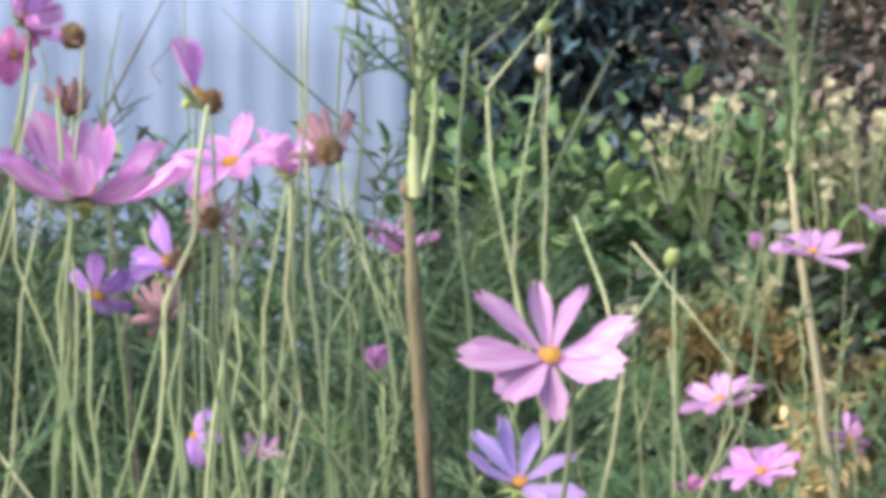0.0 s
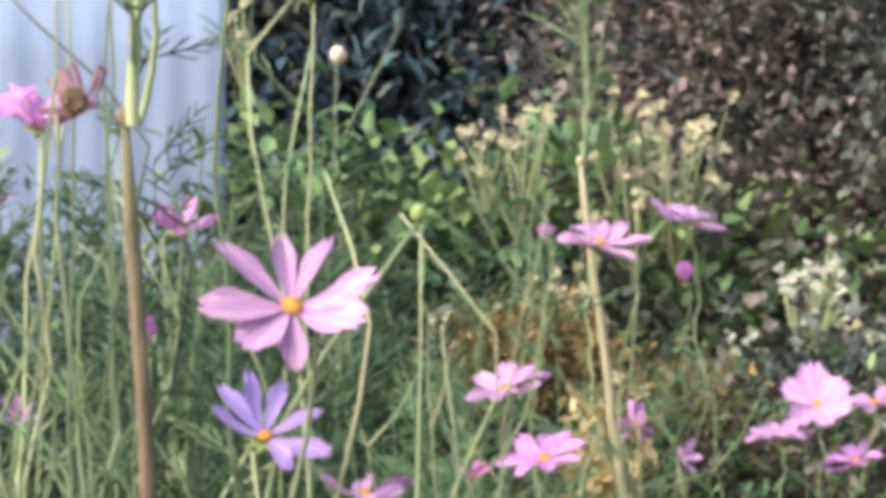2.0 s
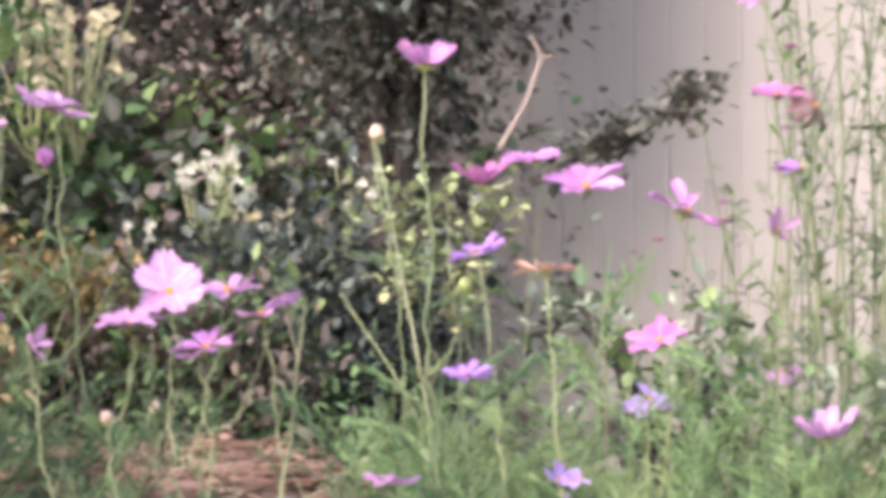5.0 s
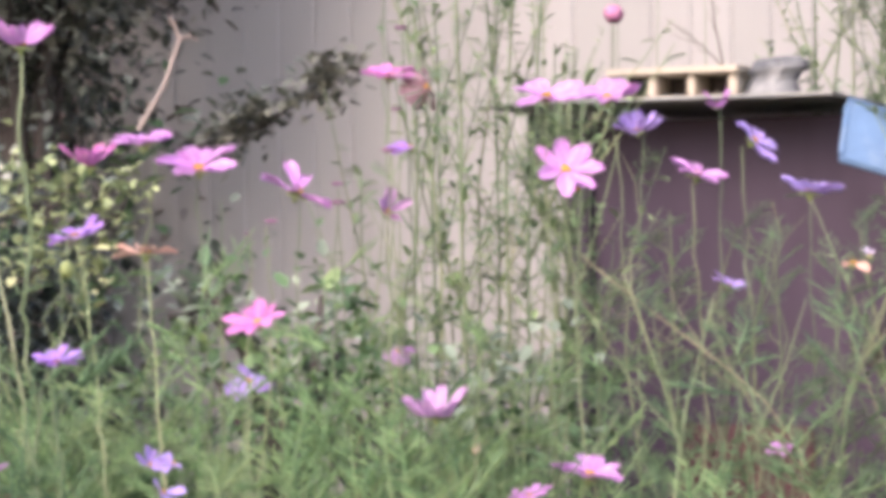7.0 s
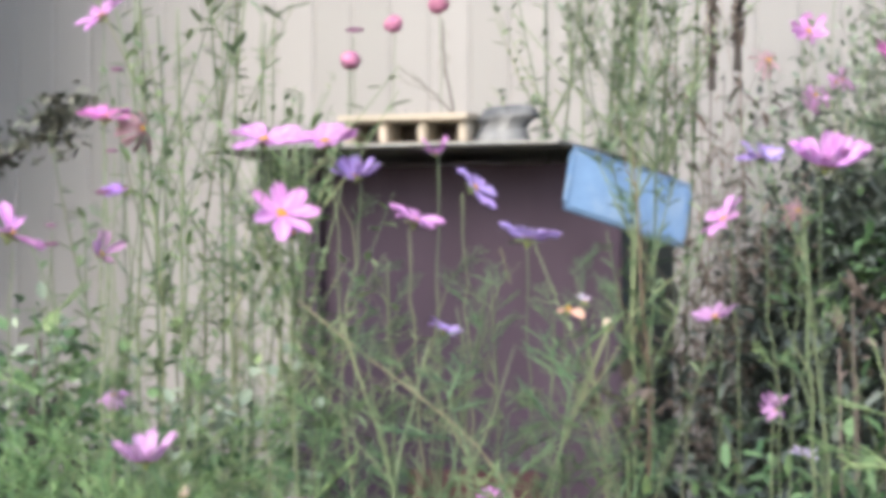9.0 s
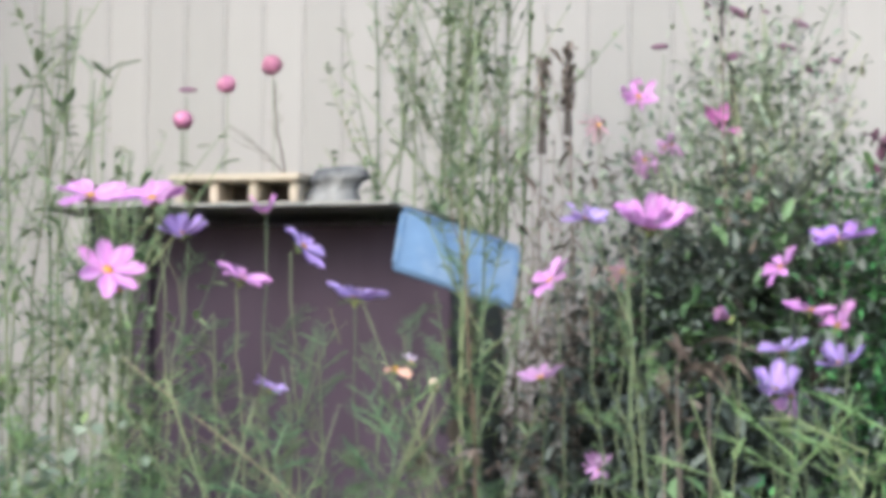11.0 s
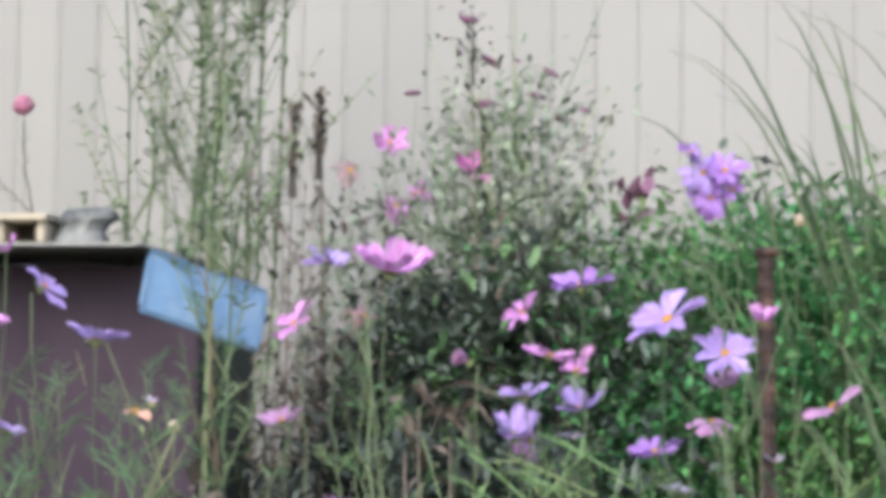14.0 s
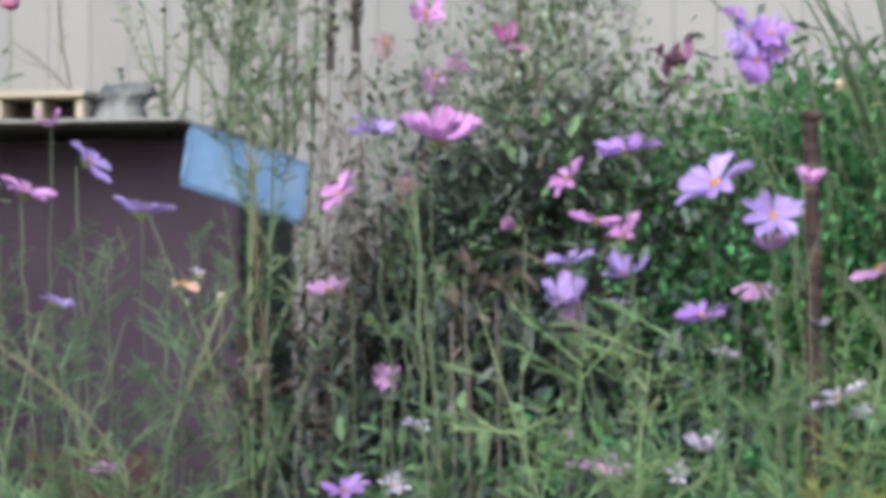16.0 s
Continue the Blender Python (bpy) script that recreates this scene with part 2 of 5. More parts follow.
def feather_leaf(V, F, base, way, length, r=0.0006, pairs=5):
    """A finely cut cosmos leaf: a midrib with paired threads, each forked."""
    way = way.normalized()
    side = way.cross(Vector((0, 0, 1)))
    if side.length < 0.05:
        side = Vector((1, 0, 0))
    side = (side.normalized() + Vector((rnd(-.3, .3), rnd(-.3, .3), rnd(-.4, .4)))).normalized()
    tip = base + way * length + Vector((0, 0, -0.12 * length))
    spike(V, F, base, tip, r * 1.3)
    for k in range(pairs):
        f = 0.25 + 0.7 * k / pairs
        p = base.lerp(tip, f)
        for sgn in (-1, 1):
            q = p + (side * sgn * rnd(0.7, 1.0) + way * rnd(0.6, 1.0) + Vector((0, 0, rnd(-.25, .3)))).normalized() * length * 0.42 * (1.15 - 0.6 * f)
            spike(V, F, p, q, r)
            if k < pairs - 1:
                h = p.lerp(q, 0.45)
                spike(V, F, h, h + ((q - p).normalized() + way * rnd(0.3, .7) + side * rnd(-.4, .4)).normalized() * (q - p).length * 0.5, r * 0.8)


def bent(a, b, sway, n=36):
    """A gently swaying line from a to b."""
    d = b - a
    s1, s2 = Vector((rnd(-1, 1), rnd(-1, 1), 0)) * sway, Vector((rnd(-1, 1), rnd(-1, 1), 0)) * sway * 0.5
    s3 = Vector((rnd(-1, 1), rnd(-1, 1), 0)) * sway * 0.28
    s4 = Vector((rnd(-1, 1), rnd(-1, 1), 0)) * sway * 0.12
    return [a + d * (i / (n - 1)) + s1 * math.sin(math.pi * i / (n - 1)) + s2 * math.sin(2.3 * math.pi * i / (n - 1)) + s3 * math.sin(6.1 * math.pi * i / (n - 1)) * math.sin(math.pi * i / (n - 1)) + s4 * (math.sin(15 * math.pi * i / (n - 1)) if 2 < i < n - 2 and n > 20 else 0) + (Vector((rnd(-1, 1), rnd(-1, 1), 0)) * sway * 0.13 if 1 < i < n - 2 else Vector()) for i in range(n)]


def around(az, dist, z):
    """A place by its compass bearing and distance from where one stands."""
    return Vector((dist * math.sin(radians(az)), dist * math.cos(radians(az)), z))


def heading(az, elev):
    a, e = radians(az), radians(elev)
    return Vector((math.sin(a) * math.cos(e), math.cos(a) * math.cos(e), math.sin(e)))


# ---- flowers ----
PETALS = {}


def petal_mesh(colour, style, variant):
    key = (colour, style, variant)
    if key in PETALS:
        return PETALS[key]
    g = random.Random(str(key))
    cup = {"flat": 0.17, "cup": 0.55, "droop": -0.30, "narrow": 0.12, "curl": 0.2, "closed": 0.10}[style] + g.uniform(-0.08, 0.08)
    wide = {"flat": 0.228, "cup": 0.245, "droop": 0.30, "narrow": 0.185, "curl": 0.22, "closed": 0.42}[style] * g.uniform(0.9, 1.1)
    if colour == "faded":
        wide, cup = wide * .42, cup - .45
    twist = {"curl": 0.9, "droop": 0.45, "narrow": 0.5}.get(style, 0.28) * g.uniform(-1, 1)
    fold = {"narrow": .55, "curl": .4}.get(style, .12)
    arch, side = g.uniform(-.06, .10), g.uniform(-.10, .10)
    V, F, NI, NJ = [], [], 9, 7
    for i in range(NI):
        s = i / (NI - 1)
        for j in range(NJ):
            c = 2 * j / (NJ - 1) - 1
            w = wide * (0.16 + 0.84 * math.sin(min(1, s / 0.72) * math.pi / 2) ** 1.2) * (1 - 0.30 * max(0, (s - 0.72) / 0.28) ** 2)
            end = 1 - 0.10 * c * c + ((0.075 if i == NI - 1 else 0.03) * math.cos(c * 3 * math.pi) if i >= NI - 2 else 0)
            x, y = c * w + side * s * s, 0.07 + 0.93 * s * (end if s > 0.6 else 1)
            z = cup * s * s + arch * math.sin(math.pi * s) + 0.27 * wide * math.cos(c * 2.5 * math.pi) * s + (0.12 if style != "droop" else -0.1) * w * c * c * 2 - 0.22 * max(0, s - 0.7) ** 1.5
            z += g.uniform(-0.006, 0.006) + fold * w * abs(c) * s
            t = twist * s
            V.append((x * math.cos(t) - z * math.sin(t) * 0.5, y, z * math.cos(t) + x * math.sin(t)))
    for i in range(NI - 1):
        for j in range(NJ - 1):
            a = i * NJ + j
            F.append((a, a + 1, a + NJ + 1, a + NJ))
    PETALS[key] = mesh_of("petal", V, F, "petal_" + colour)
    return PETALS[key]


def disc_mesh(r, seed):
    """The flower's middle: a low cushion set with many short florets."""
    g, V, F = random.Random(seed), [], []
    for i in range(4):
        for k in range(12):
            a = (i + 1) / 4 * 1.35
            V.append((r * math.sin(a) * math.cos(k * math.pi / 6), r * math.sin(a) * math.sin(k * math.pi / 6), r * .62 * math.cos(a)))
    for i in range(3):
        for k in range(12):
            p, q = i * 12 + k, i * 12 + (k + 1) % 12
            F.append((p, q, q + 12, p + 12))
    F.append(tuple(reversed(range(12))))
    for k in range(46):
        a, w = 1.4 * math.sqrt((k + .5) / 46), k * 2.399
        p = Vector((r * math.sin(a) * math.cos(w), r * math.sin(a) * math.sin(w), r * .6 * math.cos(a)))
        spike(V, F, p, p * g.uniform(1.15, 1.4) + Vector((0, 0, r * g.uniform(.12, .42))), r * .10)
    return mesh_of("flower_head", V, F, "disc")


def lump(r, flat, seed, material, n=10, rough=0.1, name="disc", ribs=0):
    """A rounded body with an uneven skin."""
    g, V, F = random.Random(seed), [], []
    rows = 6
    for i in range(rows + 1):
        th = math.pi * i / rows
        for k in range(n):
            q = r * (1 + (g.uniform(-rough, rough) if 0 < i < rows else 0)) * (1 + (0.12 * (k % 2) if ribs else 0))
            V.append((q * math.sin(th) * math.cos(2 * math.pi * k / n), q * math.sin(th) * math.sin(2 * math.pi * k / n), -q * flat * math.cos(th)))
    for i in range(rows):
        for k in range(n):
            a, b = i * n + k, i * n + (k + 1) % n
            F.append((a, b, b + n, a + n))
    return mesh_of(name, V, F, material)


SHARED = {}


def shared(key, make):
    if key not in SHARED:
        SHARED[key] = make()
    return SHARED[key]


def calyx_mesh():
    """A green cup with eight flaring tips."""
    V, F = [], []
    for z, r0, r1 in ((-.30, .035, .035), (-.16, .10, .10), (-.05, .13, .13), (-.10, .42, .16)):
        for k in range(16):
            r = r0 if k % 2 else r1
            V.append((r * math.cos(math.pi * k / 8), r * math.sin(math.pi * k / 8), z))
    for i in range(3):
        for k in range(16):
            a, c = i * 16 + k, i * 16 + (k + 1) % 16
            F.append((a, c, c + 16, a + 16))
    return mesh_of("calyx", V, F, "bud_green")


def turned(d, spin):
    return d.to_track_quat("Z", "Y").to_matrix().to_4x4() @ Matrix.Rotation(spin, 4, "Z")


def stem_base(place, lean):
    z = ground_at(place.x + lean[0], place.y + lean[1])
    return Vector((place.x + lean[0], place.y + lean[1], z - 0.01))


def ground_at(x, y):
    """Height of the soil: level, with one earth bank."""
    c = around(11.3, 2.62, 0)
    ux, uy = math.cos(radians(11.3)), -math.sin(radians(11.3))
    a, b = (x - c.x) * ux + (y - c.y) * uy, (x - c.x) * -uy + (y - c.y) * ux
    q = (a / 0.50) ** 2 + (b / 0.75) ** 2
    h = BANK * math.exp(-q * q * 0.8)
    return h + 0.03 * noise.noise(Vector((x * 3, y * 3, 0.5))) + (0.02 * noise.noise(Vector((x * 14, y * 14, 2.0))) if h > 0.05 else 0)


def leafy_stem(root, base, top, r, material, leaves, leaf_mat, sway, leaf_len=0.075, low=0.35, high=0.93):
    """Stem from the soil to the neck of the flower, with paired feathery leaves."""
    pts = bent(Vector((0, 0, 0)), top - base, sway)
    V, F = [], []
    tube(V, F, pts, [r * (1.25 - 0.6 * i / (len(pts) - 1)) for i in range(len(pts))])
    V2, F2 = [], []
    for k in range(leaves):
        f = low + (high - low) * (k + rnd(0, .8)) / max(1, leaves) * rnd(0.85, 1.0)
        i = min(len(pts) - 2, int(f * (len(pts) - 1)))
        p = pts[i].lerp(pts[i + 1], f * (len(pts) - 1) - i)
        a = rnd(0, 6.28)
        for s in (0, math.pi):
            feather_leaf(V2, F2, p, Vector((math.cos(a + s), math.sin(a + s), rnd(0.5, 1.6))), leaf_len * rnd(0.6, 1.15) * (1.1 - 0.5 * f), pairs=4)
    part("stem", mesh_of("stem", V, F, material), root)
    if V2:
        part("foliage", mesh_of("foliage", V2, F2, leaf_mat), root, None, "thread-like green leaves")
    return pts


WORDS = {"pink": "bright pink", "hot": "deep magenta-pink", "pale": "pale pink", "lilac": "lilac", "purple": "purple-violet",
         "white": "whitish pink", "faded": "withered reddish-brown", "peach": "withered peach-coloured"}
FORMS = {"flat": "open", "cup": "cup-shaped", "droop": "drooping, half-withered", "narrow": "star-like narrow-petalled", "curl": "ragged, curling", "closed": "half-closed"}


def cosmos(x, y, z, size, az, elev, colour, style="flat", petals=8, gap=0.0, lean=(0.0, 0.0), leaves=3, r=0.0013, material="stem", sway=0.02, ring=()):
    """A cosmos with one flower head at (x, y, z); gap: share of the petals that has fallen; ring: each petal's angle, length, width and lift."""
    place, d = Vector((x, y, z)), heading(az, elev)
    base = stem_base(place, (lean[0] + rnd(-.03, .03), lean[1] + rnd(-.03, .03)))
    root = new("cosmos")
    root.location = base
    tagged(root, f"{WORDS[colour]} cosmos, {FORMS[style]} flower on a thin green stem", "flower", "cosmos in the flower bed")
    R = size / 2
    leafy_stem(root, base, place - d * R * 0.28, r, material, leaves, "feather" if rnd(0, 1) < .6 else "feather_lime", sway)
    m = Matrix.Translation(place - base) @ turned(d, 0 if ring else rnd(0, 6.28)) @ Matrix.Diagonal((R, R, R, 1))
    petals = petals * 2 if colour == "faded" else petals
    v = RND.randrange(3)
    head = part("flower_head", shared(("disc", v, style == "closed"), lambda: disc_mesh(0.05 if style == "closed" else 0.125, v)), root, m, "orange-yellow centre")
    part("calyx", shared("calyx", calyx_mesh), root, m)
    for turn, long, wide, lift in ring:
        pm = Matrix.Rotation(radians(turn - 90), 4, "Z") @ Matrix.Rotation(radians(lift), 4, "X") @ Matrix.Rotation(rnd(-.25, .25), 4, "Y") @ Matrix.Diagonal((wide, long, 1, 1))
        part("petal", petal_mesh(colour, style, RND.randrange(6)), head, pm)
    for k in range(0 if ring else petals):
        if k / petals < gap:
            continue
        loose = 1.0 if style in ("curl", "droop", "narrow") else 0.62
        w = 2 * math.pi * k / petals + rnd(-.2, .2) * loose
        pm = Matrix.Rotation(w, 4, "Z") @ Matrix.Rotation((rnd(-.13, .16) if style == "flat" else rnd(-.24, .30)) + (1.12 if style == "closed" else 0), 4, "X") @ Matrix.Rotation(rnd(-.45, .45) * (.6 if style == "flat" else loose), 4, "Y") @ Matrix.Diagonal((rnd(.8, 1.15), rnd(.70 if style in ("narrow", "curl") else .8, 1.1), 1, 1))
        part("petal", petal_mesh(colour, style, RND.randrange(6)), head, pm)
    return root


def bud(x, y, z, size, colour="bud_pink", az=0.0, elev=80.0, lean=(0.0, 0.0), leaves=2, r=0.0011, material="stem"):
    """A closed bud or a spent head on its stem."""
    place, d = Vector((x, y, z)), heading(az, elev)
    base = stem_base(place, (lean[0] + rnd(-.03, .03), lean[1] + rnd(-.03, .03)))
    words = {"bud_pink": ("closed pink cosmos bud on a thin stem", "flower bud"), "bud_green": ("green cosmos bud on a thin stem", "flower bud"),
             "bud_cream": ("small cream-coloured bud on a thin stem", "flower bud"), "spent": ("brown spent cosmos flower on a thin stem", "dried flower"),
             "button": ("closed pink button-shaped cosmos bud before the wall", "flower bud"), "pod": ("dark purplish dried cosmos flower on a thin stem", "dried flower")}[colour]
    root = new("cosmos_bud" if "bu" in colour else "spent_cosmos")
    root.location = base
    tagged(root, words[0], words[1], "buds and seed heads in the flower bed")
    R = size / 2
    leafy_stem(root, base, place - d * R * 0.9, r, material, leaves, "feather", 0.012)
    m = Matrix.Translation(place - base) @ turned(d, rnd(0, 6.28)) @ Matrix.Diagonal((R, R, R * 1.15, 1))
    v = RND.randrange(3)
    part("bud", shared((colour, v), lambda: lump(1.0, {"pod": .25, "button": .75}.get(colour, .95), v, "button_pink" if colour == "button" else colour, 10, 0.22 if colour == "pod" else 0.10, "bud", 1)), root, m)
    def sepal_mesh():
        V, F = [], []
        spike(V, F, Vector((0.5, 0, -0.95)), Vector((1.15, 0, -0.3)), 0.22)
        return mesh_of("sepal", V, F, "bud_green" if "bud" in colour else "spent")

    def fringe_mesh():
        V, F, g = [], [], random.Random(4)
        for k in range(34):
            w, h = g.uniform(0, 6.28), g.uniform(-.5, .9)
            q = Vector((math.cos(w) * .8, math.sin(w) * .8, h * .8))
            spike(V, F, q, q * g.uniform(1.25, 1.75) + Vector((0, 0, g.uniform(-.5, .1))), .13)
        return mesh_of("fringe", V, F, "spent_fringe")

    if colour == "spent":
        part("fringe", shared("fringe", fringe_mesh), root, m, "ragged withered florets")
    for k in range(0 if colour in ("pod", "button") else 6):
        part("sepal", shared(("sepal", "bud" in colour), sepal_mesh), root, m @ Matrix.Rotation(k * math.pi / 3, 4, "Z"))
    return root


def stalk(x0, y0, z0, x1, y1, z1, r0, r1, material, forks=0, fork_len=0.15, leaves=0, leaf_mat="feather", sway=0.01, label="", start=0.45, spread=0.35, name="flower_stalk", via=None):
    """A stouter stalk with side shoots."""
    a, b = Vector((x0, y0, z0)), Vector((x1, y1, z1))
    root = new(name)
    root.location = a
    tagged(root, label or "tan branching flower stalk rising from the bed", "plant stem", "stalks in the flower bed")
    mid = Vector(via) - a if via else (b - a) * .5
    tip, n = b - a, 27
    bow = bent(Vector((0, 0, 0)), Vector((0, 0, 0)), sway, n)
    pts = []
    for i in range(n):
        f, h = i / (n - 1), mid.length / (mid.length + (tip - mid).length)
        u = f / h if f < h else (f - h) / (1 - h)
        slope = (mid / max(.05, mid.length) + (tip - mid) / max(.05, (tip - mid).length)) * .5
        if f < h:
            p = mid * u + (mid - slope * mid.length) * u * (1 - u) * -u
        else:
            p = mid.lerp(tip, u) + (slope * (tip - mid).length - (tip - mid)) * u * (1 - u) * (1 - u)
        pts.append(p + bow[i])
    V, F = [], []
    tube(V, F, pts, [(r0 + (r1 - r0) * i / (n - 1)) * (1 if i < n - 1 else .5) * (1 + (.10 if i % 6 == 3 else 0)) for i in range(n)], 7)
    part("stem", mesh_of("stem", V, F, material), root)
    if r0 > .003:
        for i in (n // 2, n - 1):
            part("node", lump((r0 + (r1 - r0) * i / (n - 1)) * 1.08, 1.3, i, material, 8, .06, "node"), root, Matrix.Translation(pts[i]), "swollen joint of the stalk")
    pts = pts[::3][:8] + [pts[-1]]
    V2, F2 = [], []
    up = (pts[8] - pts[6]).normalized()
    for k in range(forks):
        f = start + (1 - start) * (k + rnd(0, 1)) / max(1, forks) * 0.97
        i = min(7, int(f * 8))
        p = pts[i].lerp(pts[i + 1], f * 8 - i)
        w = rnd(0, 6.28)
        d = (up + Vector((math.cos(w), math.sin(w), 0)) * spread * rnd(0.6, 1.4)).normalized()
        L = fork_len * rnd(0.6, 1.2)
        V3, F3 = [], []
        line = bent(p, p + d * L, 0.012, 5)
        tube(V3, F3, line, [r1 * 0.8 * (1 - 0.2 * q) for q in range(5)], 5)
        part("side_shoot", mesh_of("side_shoot", V3, F3, material), root)
        for q in range(2 if leaves else 0):
            ww = rnd(0, 6.28)
            feather_leaf(V2, F2, line[1 + 2 * q], Vector((math.cos(ww), math.sin(ww), rnd(.4, 1.4))), 0.05 * rnd(.7, 1.3), pairs=4)
    for k in range(leaves):
        f = rnd(0.25, 1) * 8
        i = min(7, int(f))
        ww = rnd(0, 6.28)
        feather_leaf(V2, F2, pts[i].lerp(pts[i + 1], f - i), Vector((math.cos(ww), math.sin(ww), rnd(.4, 1.4))), 0.07 * rnd(.6, 1.3), pairs=4)
    if V2:
        part("foliage", mesh_of("foliage", V2, F2, leaf_mat), root)
    return root


# ---- shrubs and weeds ----
def leaf(V, F, p, d, up, length, width):
    """A folded, pointed leaf."""
    s = d.cross(up)
    s = s.normalized() if s.length > 1e-5 else Vector((1, 0, 0))
    u = s.cross(d)
    i = len(V)
    V += [p, p + d * length * .35 + s * width * .5 + u * width * .15, p + d * length * .75 + s * width * .36 + u * width * .02, p + d * length - u * length * .12,
          p + d * length * .75 - s * width * .36 + u * width * .02, p + d * length * .35 - s * width * .5 + u * width * .15, p + d * length * .5 - u * width * .08]
    F += [(i, i + 1, i + 2, i + 6), (i + 6, i + 2, i + 3), (i + 6, i + 3, i + 4), (i, i + 6, i + 4, i + 5)]


def shrub(name, label, category, centre, radii, clumps, per, size, width, material, seed, material2=None, share2=0.3, bearing=0.0, limbs=9, droop=0.0, shell=0.5, clump_r=0.16):
    """A woody plant: trunk, limbs and a crown of many leaves gathered in clumps, with gaps and an uneven outline."""
    g = random.Random(seed)
    root = new(name)
    base = Vector((centre[0], centre[1], 0))
    root.location = base
    tagged(root, label, category)
    c = Vector(centre) - base
    ca, sa = math.cos(radians(-bearing)), math.sin(radians(-bearing))

    def inside():
        while True:
            q = Vector((g.uniform(-1, 1), g.uniform(-1, 1), g.uniform(-1, 1)))
            if shell < q.length * g.uniform(0.8, 1.25) < 1.0:
                v = Vector((q.x * radii[0], q.y * radii[1], q.z * radii[2]))
                return c + Vector((v.x * ca - v.y * sa, v.x * sa + v.y * ca, v.z)), q

    V, F = [], []
    thick = .018 * min(1, radii[2] * 2.2)
    tube(V, F, [Vector((0, 0, -0.05)), Vector((0.02, 0, c.z * 0.5)), Vector((0, 0.03, c.z))], [thick, thick * .8, thick * .57], 7)
    part("trunk", mesh_of("trunk", V, F, "bark"), root)
    spots = [inside() for _ in range(clumps)]
    for k in range(limbs):
        V, F = [], []
        p = spots[k % clumps][0]
        s = Vector((0, 0, max(0.1, c.z * g.uniform(0.3, 0.8))))
        tube(V, F, [s, s.lerp(p, .5) + Vector((0, 0, 0.06)), p], [0.014, 0.009, 0.004], 5)
        part("limb", mesh_of("limb", V, F, "bark"), root)
    crowns = {material: ([], []), (material2 or material): ([], [])}
    for p, q in spots:
        V, F = crowns[material2 if material2 and g.random() < share2 else material]
        for _ in range(per):
            o = Vector((g.gauss(0, 1), g.gauss(0, 1), g.gauss(0, .8))) * clump_r * 0.5
            d = (Vector((g.uniform(-1, 1), g.uniform(-1, 1), g.uniform(-.6, .8) - droop)) + q * 0.5).normalized()
            s = size * g.uniform(0.6, 1.25)
            leaf(V, F, p + o, d, Vector((g.uniform(-.5, .5), g.uniform(-.5, .5), 1)), s, s * width)
    for mname, (V, F) in crowns.items():
        if V:
            part("crown", mesh_of("crown", V, F, mname), root)
    return root


def weed(name, label, x, y, top, lean, n_leaf, size, width, material, stem_mat, seed, r=0.004, z0=0.0, up=0.8, branch=0, low=0.2):
    """An upright weed: a stem with leaves set round it and short side branches."""
    g = random.Random(seed)
    root = new(name)
    root.location = (x, y, z0)
    tagged(root, label, "weed", "weeds along the wall")
    h = top - z0
    V, F = [], []
    pts = [Vector((lean[0] * (i / 8) ** 1.3 + g.uniform(-.008, .008), lean[1] * (i / 8) ** 1.3 + g.uniform(-.008, .008), h * i / 8)) for i in range(9)]
    tube(V, F, pts, [r * (1.1 - 0.09 * i) for i in range(9)], 6)
    lines = [pts]
    for k in range(branch):
        i = g.randrange(3, 8)
        w = g.uniform(0, 6.28)
        d = Vector((math.cos(w), math.sin(w), g.uniform(1.0, 2.6))).normalized() * h * g.uniform(0.12, 0.28)
        line = [pts[i], pts[i] + d * .5 + Vector((0, 0, -.01)), pts[i] + d]
        VB, FB = [], []
        tube(VB, FB, line, [r * .5, r * .35, r * .2], 5)
        part("side_shoot", mesh_of("side_shoot", VB, FB, stem_mat), root)
        lines.append(line)
    part("stem", mesh_of("stem", V, F, stem_mat), root)
    V, F = [], []
    for k in range(n_leaf):
        line = lines[g.randrange(len(lines))] if g.random() < .75 else pts
        f = g.uniform(low if line is pts else 0.1, 1) * (len(line) - 1)
        i = min(len(line) - 2, int(f))
        w = g.uniform(0, 6.28)
        d = Vector((math.cos(w), math.sin(w), g.uniform(up - .6, up + .5))).normalized()
        s = size * g.uniform(.5, 1.2)
        leaf(V, F, line[i].lerp(line[i + 1], f - i), d, Vector((0, 0, 1)), s, s * width)
    part("foliage", mesh_of("foliage", V, F, material), root)
    return root


def bloom_cluster(x, y, z, radius, n, blob, material, seed, label):
    """A loose head of small blooms on forked stalks."""
    g = random.Random(seed)
    root = new("flower_cluster")
    root.location = (x, y, z)
    tagged(root, label, "flower cluster", "pale flower clusters in the bushes")
    foot = Vector((0, 0.05, -radius * 2.2))
    for k in range(n):
        p = Vector((g.gauss(0, .5), g.gauss(0, .4), g.gauss(0, .42))) * radius
        VS, FS = [], []
        tube(VS, FS, [foot, foot.lerp(p, .6), p], [.003, .002, .001], 4)
        part("stalk", mesh_of("stalk", VS, FS, "stem"), root)
        V, F = [], []
        w0 = g.uniform(0, 6.28)
        for q in range(3):
            w = w0 + q * 2.1
            leaf(V, F, p, Vector((math.cos(w), g.uniform(-.8, .2), math.sin(w))).normalized(), Vector((0, -1, .3)), blob * g.uniform(.4, .65), blob * .5)
        part("bloom", mesh_of("bloom", V, F, material), root)
    return root


